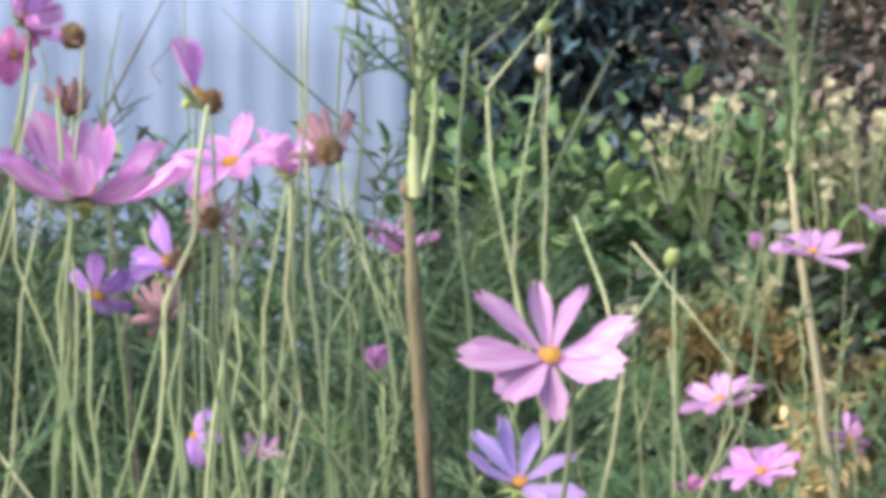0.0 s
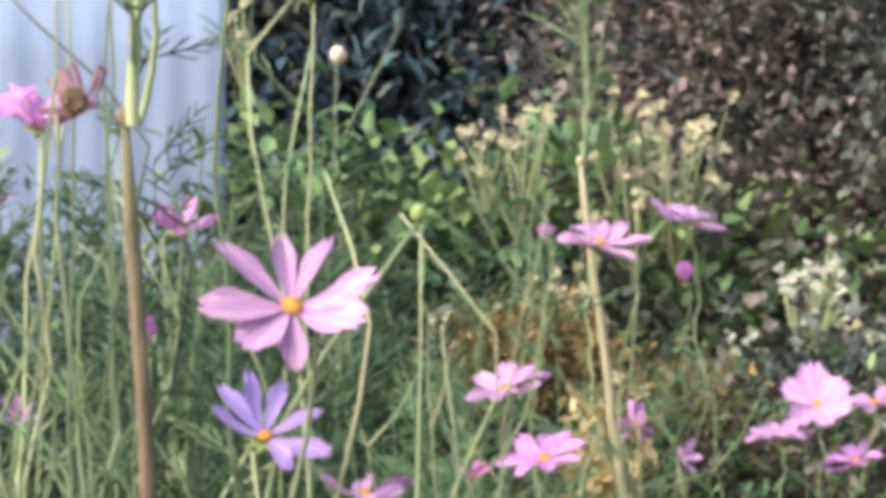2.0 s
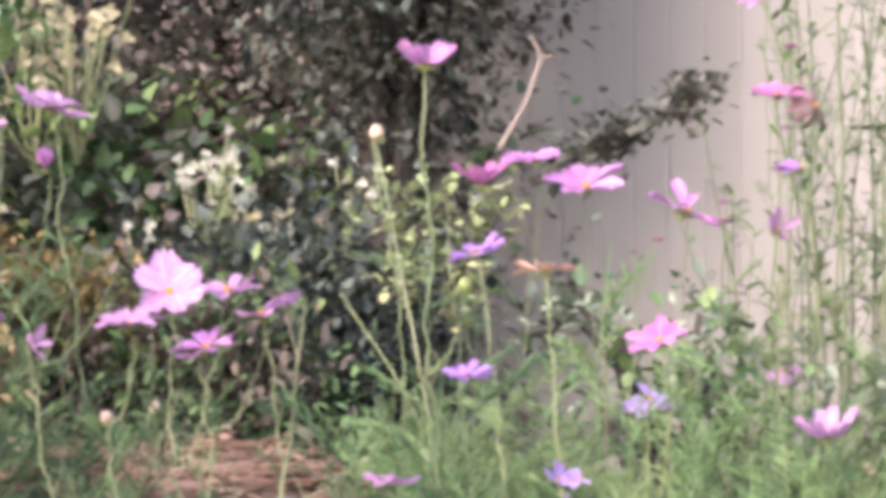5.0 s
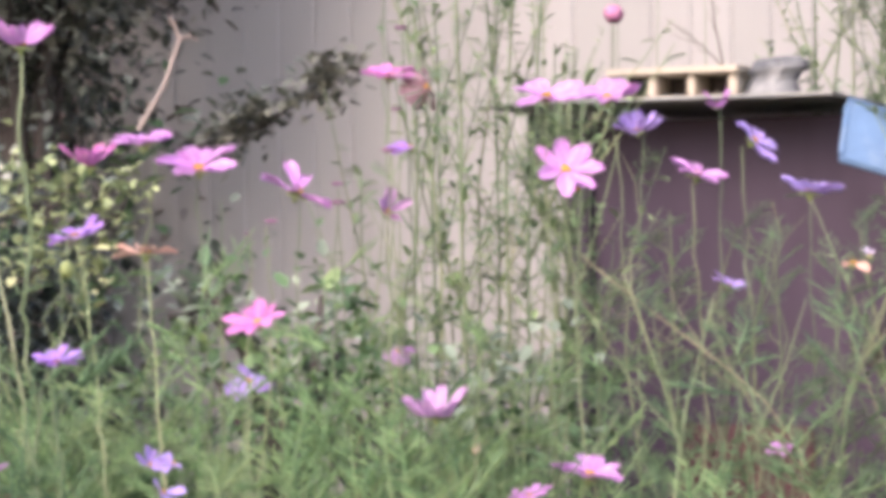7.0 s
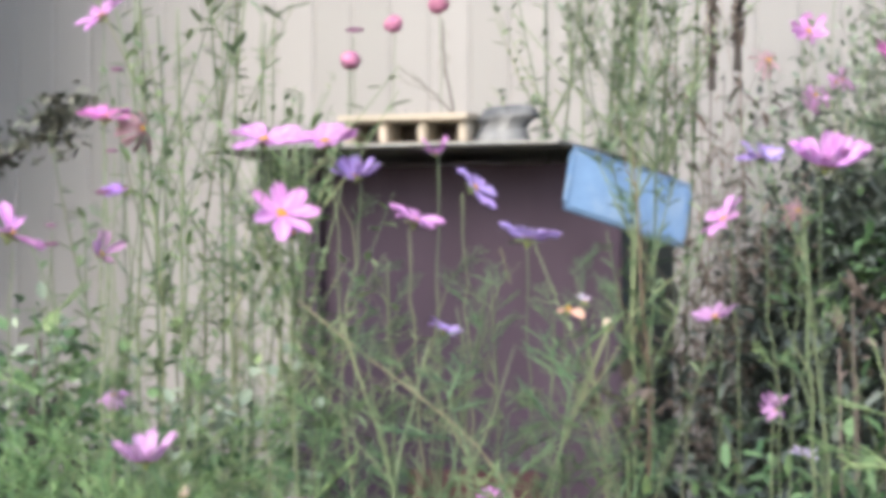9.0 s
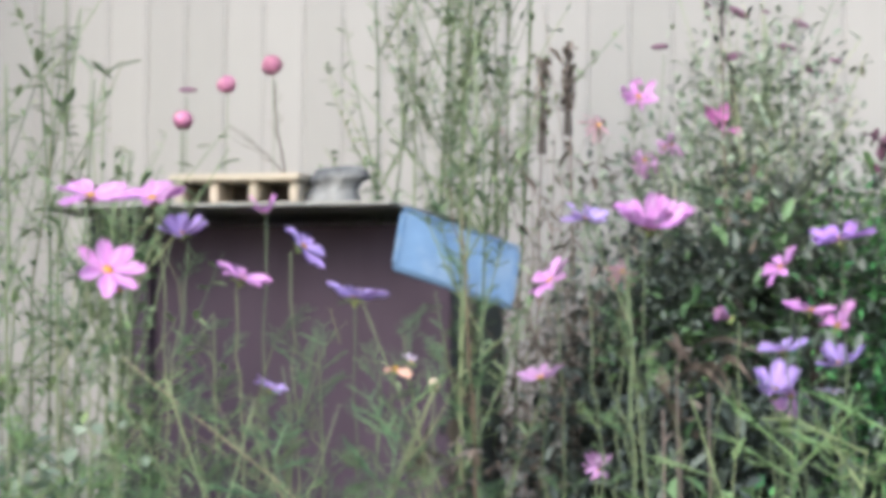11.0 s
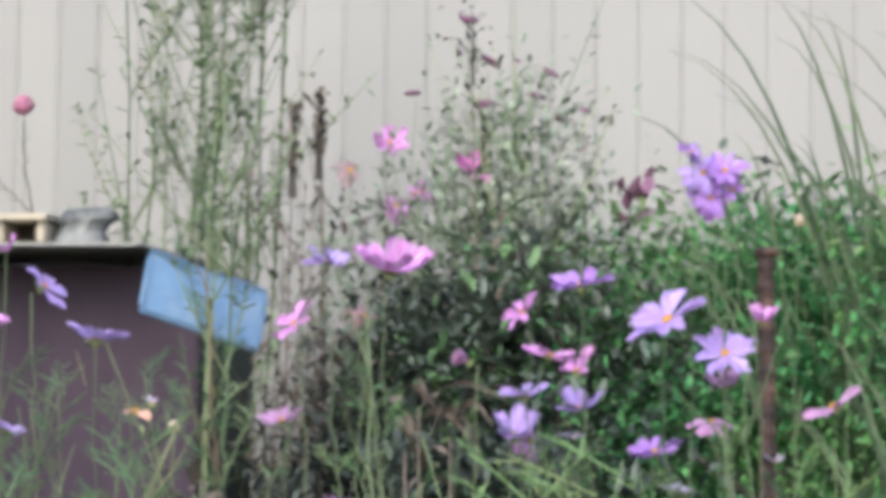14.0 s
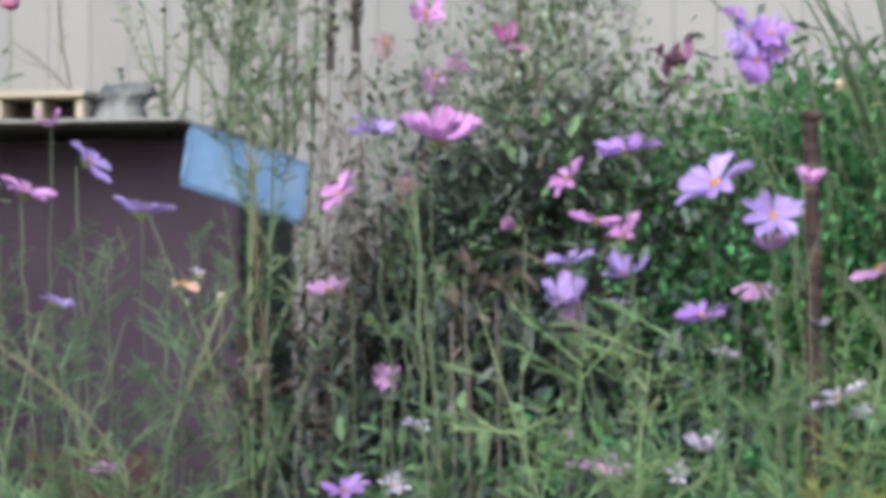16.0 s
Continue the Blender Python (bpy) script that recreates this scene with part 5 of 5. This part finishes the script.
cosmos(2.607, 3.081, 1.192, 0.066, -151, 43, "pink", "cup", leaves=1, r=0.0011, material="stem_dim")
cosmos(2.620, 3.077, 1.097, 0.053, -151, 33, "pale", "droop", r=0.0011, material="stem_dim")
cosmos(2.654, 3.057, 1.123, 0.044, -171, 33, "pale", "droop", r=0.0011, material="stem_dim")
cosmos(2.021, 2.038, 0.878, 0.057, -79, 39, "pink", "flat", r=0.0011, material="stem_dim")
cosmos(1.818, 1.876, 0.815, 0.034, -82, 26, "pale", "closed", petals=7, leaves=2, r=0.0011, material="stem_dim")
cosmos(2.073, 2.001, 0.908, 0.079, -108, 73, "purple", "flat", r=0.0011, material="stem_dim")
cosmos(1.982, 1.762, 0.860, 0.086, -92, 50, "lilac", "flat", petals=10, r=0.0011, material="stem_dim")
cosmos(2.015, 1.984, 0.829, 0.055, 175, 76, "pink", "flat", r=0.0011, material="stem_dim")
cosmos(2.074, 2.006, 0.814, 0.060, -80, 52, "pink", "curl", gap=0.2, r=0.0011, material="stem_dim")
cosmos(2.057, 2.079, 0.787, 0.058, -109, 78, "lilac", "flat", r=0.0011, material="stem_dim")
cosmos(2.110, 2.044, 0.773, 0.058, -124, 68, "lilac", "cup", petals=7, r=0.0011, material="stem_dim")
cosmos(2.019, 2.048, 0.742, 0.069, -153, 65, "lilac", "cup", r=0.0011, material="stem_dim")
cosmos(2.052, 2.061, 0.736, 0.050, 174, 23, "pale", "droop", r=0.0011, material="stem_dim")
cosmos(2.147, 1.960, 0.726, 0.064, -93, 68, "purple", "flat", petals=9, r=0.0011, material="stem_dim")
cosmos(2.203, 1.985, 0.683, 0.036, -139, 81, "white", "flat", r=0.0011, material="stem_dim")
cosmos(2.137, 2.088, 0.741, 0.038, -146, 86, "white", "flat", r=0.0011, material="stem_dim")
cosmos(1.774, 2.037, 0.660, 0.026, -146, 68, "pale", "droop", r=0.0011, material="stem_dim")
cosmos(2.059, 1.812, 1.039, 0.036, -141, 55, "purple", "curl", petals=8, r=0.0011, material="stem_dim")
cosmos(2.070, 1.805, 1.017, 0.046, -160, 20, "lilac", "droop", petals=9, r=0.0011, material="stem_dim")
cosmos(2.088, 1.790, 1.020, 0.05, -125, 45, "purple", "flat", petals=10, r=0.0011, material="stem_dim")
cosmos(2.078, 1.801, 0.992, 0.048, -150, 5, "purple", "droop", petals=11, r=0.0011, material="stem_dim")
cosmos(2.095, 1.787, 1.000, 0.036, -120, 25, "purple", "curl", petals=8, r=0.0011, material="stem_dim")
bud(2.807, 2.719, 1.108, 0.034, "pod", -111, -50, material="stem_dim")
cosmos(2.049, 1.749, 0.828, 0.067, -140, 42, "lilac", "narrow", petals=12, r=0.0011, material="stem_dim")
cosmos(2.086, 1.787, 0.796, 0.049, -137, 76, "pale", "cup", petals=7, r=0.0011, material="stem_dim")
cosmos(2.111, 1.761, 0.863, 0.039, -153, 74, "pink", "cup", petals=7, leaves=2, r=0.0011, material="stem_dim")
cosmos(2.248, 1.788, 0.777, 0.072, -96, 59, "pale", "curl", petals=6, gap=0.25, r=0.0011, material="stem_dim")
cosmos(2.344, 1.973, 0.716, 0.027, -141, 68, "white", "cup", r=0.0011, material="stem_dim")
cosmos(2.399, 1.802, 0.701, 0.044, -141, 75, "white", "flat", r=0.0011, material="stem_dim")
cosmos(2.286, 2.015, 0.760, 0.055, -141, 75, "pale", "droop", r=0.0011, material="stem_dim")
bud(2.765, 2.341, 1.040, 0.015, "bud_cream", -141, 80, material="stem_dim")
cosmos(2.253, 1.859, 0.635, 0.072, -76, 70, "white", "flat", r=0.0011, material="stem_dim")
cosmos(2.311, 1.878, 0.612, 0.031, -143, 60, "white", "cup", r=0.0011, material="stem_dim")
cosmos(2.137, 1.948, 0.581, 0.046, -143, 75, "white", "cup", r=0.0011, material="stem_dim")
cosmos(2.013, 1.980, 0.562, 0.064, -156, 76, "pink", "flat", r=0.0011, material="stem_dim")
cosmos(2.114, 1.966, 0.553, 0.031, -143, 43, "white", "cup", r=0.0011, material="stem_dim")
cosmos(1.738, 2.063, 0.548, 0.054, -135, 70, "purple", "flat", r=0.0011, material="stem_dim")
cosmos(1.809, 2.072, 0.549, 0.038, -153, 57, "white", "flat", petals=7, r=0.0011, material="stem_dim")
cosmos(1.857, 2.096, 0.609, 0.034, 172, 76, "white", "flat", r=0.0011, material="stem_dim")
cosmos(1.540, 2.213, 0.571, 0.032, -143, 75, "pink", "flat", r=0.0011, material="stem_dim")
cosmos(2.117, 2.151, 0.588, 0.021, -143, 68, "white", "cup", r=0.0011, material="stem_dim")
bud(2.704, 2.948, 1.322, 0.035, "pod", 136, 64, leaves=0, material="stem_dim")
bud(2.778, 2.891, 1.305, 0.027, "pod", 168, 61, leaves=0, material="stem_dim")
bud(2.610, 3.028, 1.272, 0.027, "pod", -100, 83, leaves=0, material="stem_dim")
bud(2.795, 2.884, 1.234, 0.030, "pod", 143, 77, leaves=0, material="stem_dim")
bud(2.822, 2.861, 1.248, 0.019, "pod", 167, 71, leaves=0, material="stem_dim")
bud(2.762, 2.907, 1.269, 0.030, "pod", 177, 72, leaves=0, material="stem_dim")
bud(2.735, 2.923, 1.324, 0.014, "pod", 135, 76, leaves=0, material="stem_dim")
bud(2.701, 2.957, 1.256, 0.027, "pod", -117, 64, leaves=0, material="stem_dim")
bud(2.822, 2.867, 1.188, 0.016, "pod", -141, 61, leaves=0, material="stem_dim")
bud(2.673, 2.967, 1.387, 0.030, "pod", -172, 67, leaves=0, material="stem_dim")
cosmos(2.542, 2.993, 1.186, 0.065, -161, 43, "pink", "curl", petals=7, gap=0.2, leaves=1, r=0.0011, material="stem_dim")
cosmos(2.649, 2.911, 1.142, 0.082, -161, 43, "hot", "curl", petals=7, gap=0.2, leaves=1, r=0.0011, material="stem_dim")
cosmos(2.553, 2.992, 1.089, 0.052, -161, 43, "pale", "curl", petals=7, gap=0.2, leaves=1, r=0.0011, material="stem_dim")
cosmos(2.576, 2.972, 1.108, 0.035, -161, 43, "pale", "curl", petals=7, gap=0.2, leaves=1, r=0.0011, material="stem_dim")
cosmos(2.496, 3.033, 1.143, 0.061, -161, 43, "faded", "curl", petals=7, gap=0.2, leaves=1, r=0.0011, material="stem_dim")
stalk(0.026, 0.957, 0.000, -0.001, 0.774, 0.856, 0.0041, 0.0025, "stem_brown", 0, 0.15, 0, label="thick brown cosmos stalk branching towards its top", sway=0.007, via=(0.003, 0.799, 0.761))
stalk(-0.001, 0.774, 0.853, -0.003, 0.770, 0.935, 0.0023, 0.0011, "stem", 5, 0.10, 5, start=0.02, sway=0.003)
stalk(-0.000, 0.784, 0.854, 0.006, 0.780, 0.933, 0.0013, 0.0007, "stem", 3, 0.08, 3, sway=0.003)
stalk(0.395, 2.130, 0.000, 0.302, 2.151, 0.972, 0.0066, 0.0034, "stem_tan", 0, 0.12, 4, label="pale tan cosmos stalk with short side shoots", via=(0.329, 2.145, 0.696))
stalk(0.302, 2.151, 0.967, 0.296, 2.142, 1.146, 0.0032, 0.0017, "stem", 8, 0.14, 10, start=0.1)
stalk(-0.116, 1.097, 0.000, 0.101, 1.045, 0.843, 0.0021, 0.0014, "stem", 1, 0.05, 2, sway=0.003, via=(0.040, 1.060, 0.746))
stalk(1.698, 2.097, 0.000, 1.359, 2.311, 0.776, 0.0023, 0.0010, "stem_weathered", 8, 0.20, 10, start=0.15, spread=0.9, via=(1.563, 2.182, 0.571))
stalk(1.419, 2.337, 0.000, 1.589, 2.298, 0.807, 0.0024, 0.0015, "stem_dim", 6, 0.15, 8, via=(1.539, 2.309, 0.570))
stalk(1.289, 2.196, 0.000, 1.498, 2.270, 0.734, 0.0029, 0.0015, "stem_dim", 8, 0.20, 10, start=0.1, spread=0.7, via=(1.439, 2.249, 0.577))
stalk(1.538, 2.381, 0.000, 1.716, 2.264, 0.745, 0.0024, 0.0015, "stem_dim", 4, 0.12, 6, via=(1.671, 2.293, 0.578))
stalk(1.652, 2.378, 0.000, 1.630, 2.369, 0.803, 0.0017, 0.0010, "stem_dim", 7, 0.06, 10, start=0.72, spread=0.5, sway=0.004, label="grey-green branching flower stem before the box", via=(1.641, 2.373, 0.601))
stalk(1.659, 2.312, 0.000, 1.664, 2.288, 0.753, 0.0017, 0.0010, "stem_dim", 6, 0.06, 8, start=0.72, spread=0.5, sway=0.004, label="grey-green branching flower stem before the box", via=(1.662, 2.298, 0.604))
stalk(1.634, 2.390, 0.000, 1.739, 2.298, 0.747, 0.0017, 0.0010, "stem_dim", 4, 0.05, 10, start=0.72, spread=0.5, sway=0.004, label="grey-green branching flower stem before the box", via=(1.698, 2.334, 0.608))
stalk(1.506, 2.356, 0.000, 1.486, 2.345, 0.822, 0.0017, 0.0010, "stem_dim", 7, 0.07, 10, start=0.72, spread=0.5, sway=0.004, label="grey-green branching flower stem before the box", via=(1.495, 2.350, 0.618))
stalk(1.513, 2.351, 0.000, 1.552, 2.307, 0.704, 0.0017, 0.0010, "stem_dim", 6, 0.06, 16, start=0.72, spread=0.5, sway=0.004, label="grey-green branching flower stem before the box", via=(1.540, 2.320, 0.606))
stalk(1.424, 2.412, 0.000, 1.425, 2.390, 0.752, 0.0017, 0.0010, "stem_dim", 7, 0.06, 12, start=0.72, spread=0.5, sway=0.004, label="grey-green branching flower stem before the box", via=(1.425, 2.399, 0.606))
stalk(1.796, 2.341, 0.000, 1.735, 2.358, 0.804, 0.0017, 0.0010, "stem_dim", 6, 0.06, 14, start=0.72, spread=0.5, sway=0.004, label="grey-green branching flower stem beside the box", via=(1.765, 2.349, 0.599))
stalk(1.804, 2.329, 0.000, 1.849, 2.413, 0.956, 0.0030, 0.0012, "stem_brown", 12, 0.12, 14, start=0.3, via=(1.830, 2.378, 0.555))
stalk(1.796, 1.956, 0.000, 1.753, 1.956, 0.836, 0.0025, 0.0014, "stem_dim", 6, 0.14, 6, via=(1.765, 1.956, 0.594))
stalk(1.797, 1.961, 0.000, 1.733, 1.932, 0.879, 0.0025, 0.0014, "stem_dim", 5, 0.12, 6, via=(1.748, 1.939, 0.682))
stalk(1.596, 2.206, 0.000, 1.395, 2.280, 0.758, 0.0026, 0.0015, "stem_dim", 6, 0.16, 8, via=(1.446, 2.261, 0.582))
stalk(1.358, 2.621, 0.000, 1.358, 2.613, 1.112, 0.0026, 0.0016, "stem_dim", 8, 0.14, 6, start=0.2, via=(1.358, 2.616, 0.649))
stalk(1.452, 2.635, 0.000, 1.466, 2.620, 1.104, 0.0023, 0.0013, "stem_dim", 7, 0.14, 6, start=0.2, via=(1.460, 2.626, 0.646))
stalk(0.764, 1.910, 0.000, 0.676, 2.110, 0.896, 0.0018, 0.0011, "stem", 3, 0.08, 3, via=(0.700, 2.056, 0.659))
stalk(0.871, 2.073, 0.000, 0.642, 2.119, 0.760, 0.0017, 0.0010, "stem", 2, 0.06, 4, via=(0.714, 2.104, 0.636))
stalk(0.530, 2.048, 0.000, 0.591, 2.028, 0.756, 0.0015, 0.0008, "stem", 2, 0.06, 4, via=(0.580, 2.032, 0.614))
stalk(2.368, 3.040, 0.000, 2.337, 2.955, 1.215, 0.0020, 0.0012, "dry_dark", 0, 0.15, 0, sway=0.002, label="dry brown seed spike by the wall", via=(2.340, 2.963, 1.090))
leaf_spray("dry_reed", "fuzzy brown dry reed by the wall", (2.337, 2.955, 1.085), (2.337, 2.955, 1.215), 90, .016, .5, "dry_dark", 1215, -.8)
stalk(2.471, 3.024, 0.000, 2.395, 2.971, 1.247, 0.0018, 0.0011, "dry_dark", 0, 0.15, 0, sway=0.002, label="dry brown seed spike by the wall", via=(2.403, 2.977, 1.108))
leaf_spray("dry_reed", "fuzzy brown dry reed by the wall", (2.395, 2.971, 1.117), (2.395, 2.971, 1.247), 90, .016, .5, "dry_dark", 1247, -.8)
stalk(2.708, 2.905, 0.000, 2.600, 2.865, 1.362, 0.0021, 0.0013, "dry_dark", 5, 0.06, 0, start=0.6, via=(2.617, 2.872, 1.141))
stalk(2.040, 3.116, 1.009, 1.964, 3.225, 1.127, 0.0016, 0.0008, "dry_dark", 3, 0.05, 0, label="thin dry twig leaning over the lid")
stalk(2.025, 3.148, 1.011, 2.018, 3.191, 1.196, 0.0017, 0.0010, "dry_dark", 4, 0.04, 0, label="thin dry twig leaning over the lid")

stalk(-0.215, 1.336, 0.000, -0.135, 1.286, 1.002, 0.0013, 0.0008, "dry_dark", 2, 0.05, 0, start=0.5, spread=0.5, sway=0.011, label="thin bare dark twig arching over the flowers", via=(-0.177, 1.290, 0.920))
stalk(-0.005, 1.287, 0.000, -0.103, 1.238, 0.981, 0.0014, 0.0007, "stem_dim", 4, 0.05, 0, start=0.72, spread=0.8, sway=0.011, label="thin bare dark twig arching over the flowers", via=(-0.021, 1.243, 0.888))
stalk(-0.046, 1.387, 0.000, -0.040, 1.336, 1.012, 0.0013, 0.0008, "stem_dim", 4, 0.07, 0, start=0.6, spread=0.7, sway=0.011, label="thin bare dark twig arching over the flowers", via=(-0.050, 1.340, 0.939))
stalk(-0.126, 1.437, 0.000, -0.076, 1.386, 1.020, 0.0014, 0.0009, "stem", 3, 0.06, 0, start=0.7, spread=0.4, sway=0.011, label="slender green flower stem with short side shoots", via=(-0.075, 1.390, 0.941))
stalk(-0.142, 1.337, 0.000, -0.162, 1.287, 0.987, 0.0012, 0.0008, "stem", 2, 0.05, 0, start=0.75, spread=0.4, sway=0.011, label="slender green flower stem with short side shoots", via=(-0.173, 1.290, 0.926))
stalk(-0.162, 1.487, 0.000, -0.140, 1.435, 1.025, 0.0011, 0.0007, "stem_dim", 2, 0.05, 0, start=0.7, spread=0.4, sway=0.011, label="slender green flower stem with short side shoots", via=(-0.144, 1.443, 0.879))
stalk(0.022, 1.237, 0.000, 0.025, 1.188, 0.987, 0.0017, 0.0011, "stem", 4, 0.05, 3, start=0.72, spread=0.8, sway=0.011, label="slender green flower stem with short side shoots", via=(0.018, 1.193, 0.888))
stalk(-0.015, 1.257, 0.000, 0.055, 1.209, 0.965, 0.0013, 0.001, "stem", 2, 0.04, 2, start=0.8, spread=0.6, sway=0.011, label="slender green flower stem with short side shoots", via=(0.024, 1.211, 0.925))
stalk(0.073, 1.788, 0.000, 0.124, 1.737, 1.026, 0.0014, 0.0008, "stem", 3, 0.06, 0, start=0.7, spread=0.5, sway=0.011, label="slender green flower stem with short side shoots", via=(0.063, 1.743, 0.901))
stalk(-0.064, 1.187, 0.000, -0.032, 1.145, 0.843, 0.0016, 0.001, "stem", 2, 0.04, 0, start=0.75, spread=0.5, sway=0.011, label="slender green flower stem with short side shoots", via=(-0.050, 1.147, 0.802))
stalk(0.110, 1.137, 0.000, -0.099, 1.094, 0.847, 0.0018, 0.0013, "stem", 1, 0.04, 0, start=0.8, spread=0.4, sway=0.011, label="slender green flower stem with short side shoots", via=(-0.098, 1.096, 0.815))

# ---- feathery growth filling the bed ----
def top_of(az, table):
    for (a0, v0), (a1, v1) in zip(table, table[1:]):
        if a0 <= az <= a1:
            return v0 + (v1 - v0) * (az - a0) / (a1 - a0)
    return table[-1][1]


TOPS = [(-14, .92), (-6, .90), (0, .86), (4, .82), (8, .74), (11, .66), (14, .62), (18, .57), (22, .61), (24, .63), (26, .61), (29, .55), (32, .56), (36, .62), (42, .59), (44, .66), (46, .75), (52, .76), (60, .76)]


def build_growth(az0, az1, d0, d1, n, seed, material, lift=0.0, per=12, size=1.0, clumps=0):
    """Thin shoots with thread-like leaves, too many to count, standing in loose clumps."""
    g = random.Random(seed)
    V, F = [], []
    mids = [(g.uniform(az0, az1), g.uniform(d0, d1), g.gauss(0, .05)) for _ in range(clumps or max(3, n // 7))]
    for _ in range(n):
        maz, md, mh = mids[g.randrange(len(mids))]
        az, d = maz + g.gauss(0, .55), md + g.gauss(0, .07)
        p = around(az, d, 0)
        z0 = ground_at(p.x, p.y)
        top = max(z0 + .08, top_of(az, TOPS) + lift + mh + g.gauss(-.06, .06))
        q = p + Vector((g.gauss(0, .05), g.gauss(0, .05), top))
        p.z = max(z0, top - .40)
        line = bent(p, q, .02, 5)
        tube(V, F, line, [.0013, .0012, .0010, .0008, .0005], 4)
        for k in range(per):
            f = g.uniform(.1, 1) * 4
            i, w = min(3, int(f)), g.uniform(0, 6.28)
            feather_leaf(V, F, line[i].lerp(line[i + 1], f - i), Vector((math.cos(w), math.sin(w), g.uniform(.2, 1.5))), g.uniform(.035, .085) * size, .0008 * size, 4 if size < 1.4 else 3)
    tagged(new("cosmos_foliage", mesh_of("cosmos_foliage", V, F, material)), "thread-like green cosmos foliage filling the bed", "foliage", kind="stuff")


def build_wavy_stems(az0, az1, d0, d1, n, seed, material, lift=0.0, r=.0014, wave=.010):
    """Bare, wavy flower stems of the bed."""
    g = random.Random(seed)
    V, F = [], []
    for _ in range(n):
        az, d = g.uniform(az0, az1), g.uniform(d0, d1)
        p = around(az, d, 0)
        z0 = ground_at(p.x, p.y)
        q = p + Vector((g.gauss(0, .06), g.gauss(0, .06), max(z0 + .1, top_of(az, TOPS) + lift + g.gauss(.02, .08))))
        p.z = z0
        d1_, d2_ = Vector((g.gauss(0, .03), g.gauss(0, .03), 0)), Vector((g.gauss(0, wave), g.gauss(0, wave), 0))
        pts = [p.lerp(q, i / 26) + d1_ * math.sin(i * .21) + Vector((g.gauss(0, .0016), g.gauss(0, .0016), 0)) + d2_ * math.sin(i * .85 + d1_.x * 90) * math.sin(i * .31) for i in range(27)]
        rr = r * g.uniform(.7, 1.3)
        tube(V, F, pts, [rr * (1.2 - .033 * i) for i in range(27)], 5)
        if g.random() < .6:
            k = g.randrange(16, 24)
            w = g.uniform(0, 6.28)
            tip = pts[k] + Vector((math.cos(w) * .05, math.sin(w) * .05, g.uniform(.06, .14)))
            tube(V, F, [pts[k], pts[k].lerp(tip, .5) + Vector((0, 0, -.008)), tip], [rr * .7, rr * .5, rr * .2], 5)
    tagged(new("flower_stems", mesh_of("flower_stems", V, F, material)), "thin wavy green stems rising from the bed", "stems", kind="stuff")


# left growth in the darkened foliage colour, for the shaded gaps between stems
build_growth(-13, 4, 1.3, 2.2, 80, 41, "feather_shade", -.04, 9, 1.2)
build_growth(-14, 5, 2.4, 3.5, 250, 45, "feather_shade", .05, 9, 1.8, 34)
build_growth(4, 9, 2.25, 2.9, 45, 42, "feather", 0, 9, 1.3)
build_growth(9, 15, 2.1, 2.5, 6, 47, "feather", 0, 9, 1.3)
build_growth(15, 20, 2.0, 2.9, 10, 48, "feather", 0, 9, 1.3)
build_growth(18, 31, 2.2, 2.95, 190, 43, "feather_lime", 0, 9, 1.3)
build_growth(18.5, 30, 2.7, 3.3, 80, 46, "feather", -.03, 10, 1.5)
build_growth(30, 40, 2.5, 3.2, 24, 49, "feather", .02, 9, 1.5)
build_growth(31, 40, 2.2, 2.9, 12, 50, "feather_lime", -.02, 9, 1.3)
build_growth(45.3, 58, 2.3, 2.95, 22, 44, "feather_lime", -.02, 9, 1.4)
build_growth(45.3, 58, 2.35, 2.95, 30, 54, "feather", -.03, 9, 1.4)
build_wavy_stems(-13, 3, .95, 1.7, 34, 71, "stem", -.09, .0018, .026)
build_wavy_stems(3, 20, 1.9, 2.6, 24, 72, "stem", .02)
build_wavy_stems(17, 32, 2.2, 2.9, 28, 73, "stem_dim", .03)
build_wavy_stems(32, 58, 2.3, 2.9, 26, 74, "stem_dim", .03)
build_growth(49.7, 54.9, 2.2, 2.6, 30, 53, "feather_yellow", -0.17, 9, 1.2)
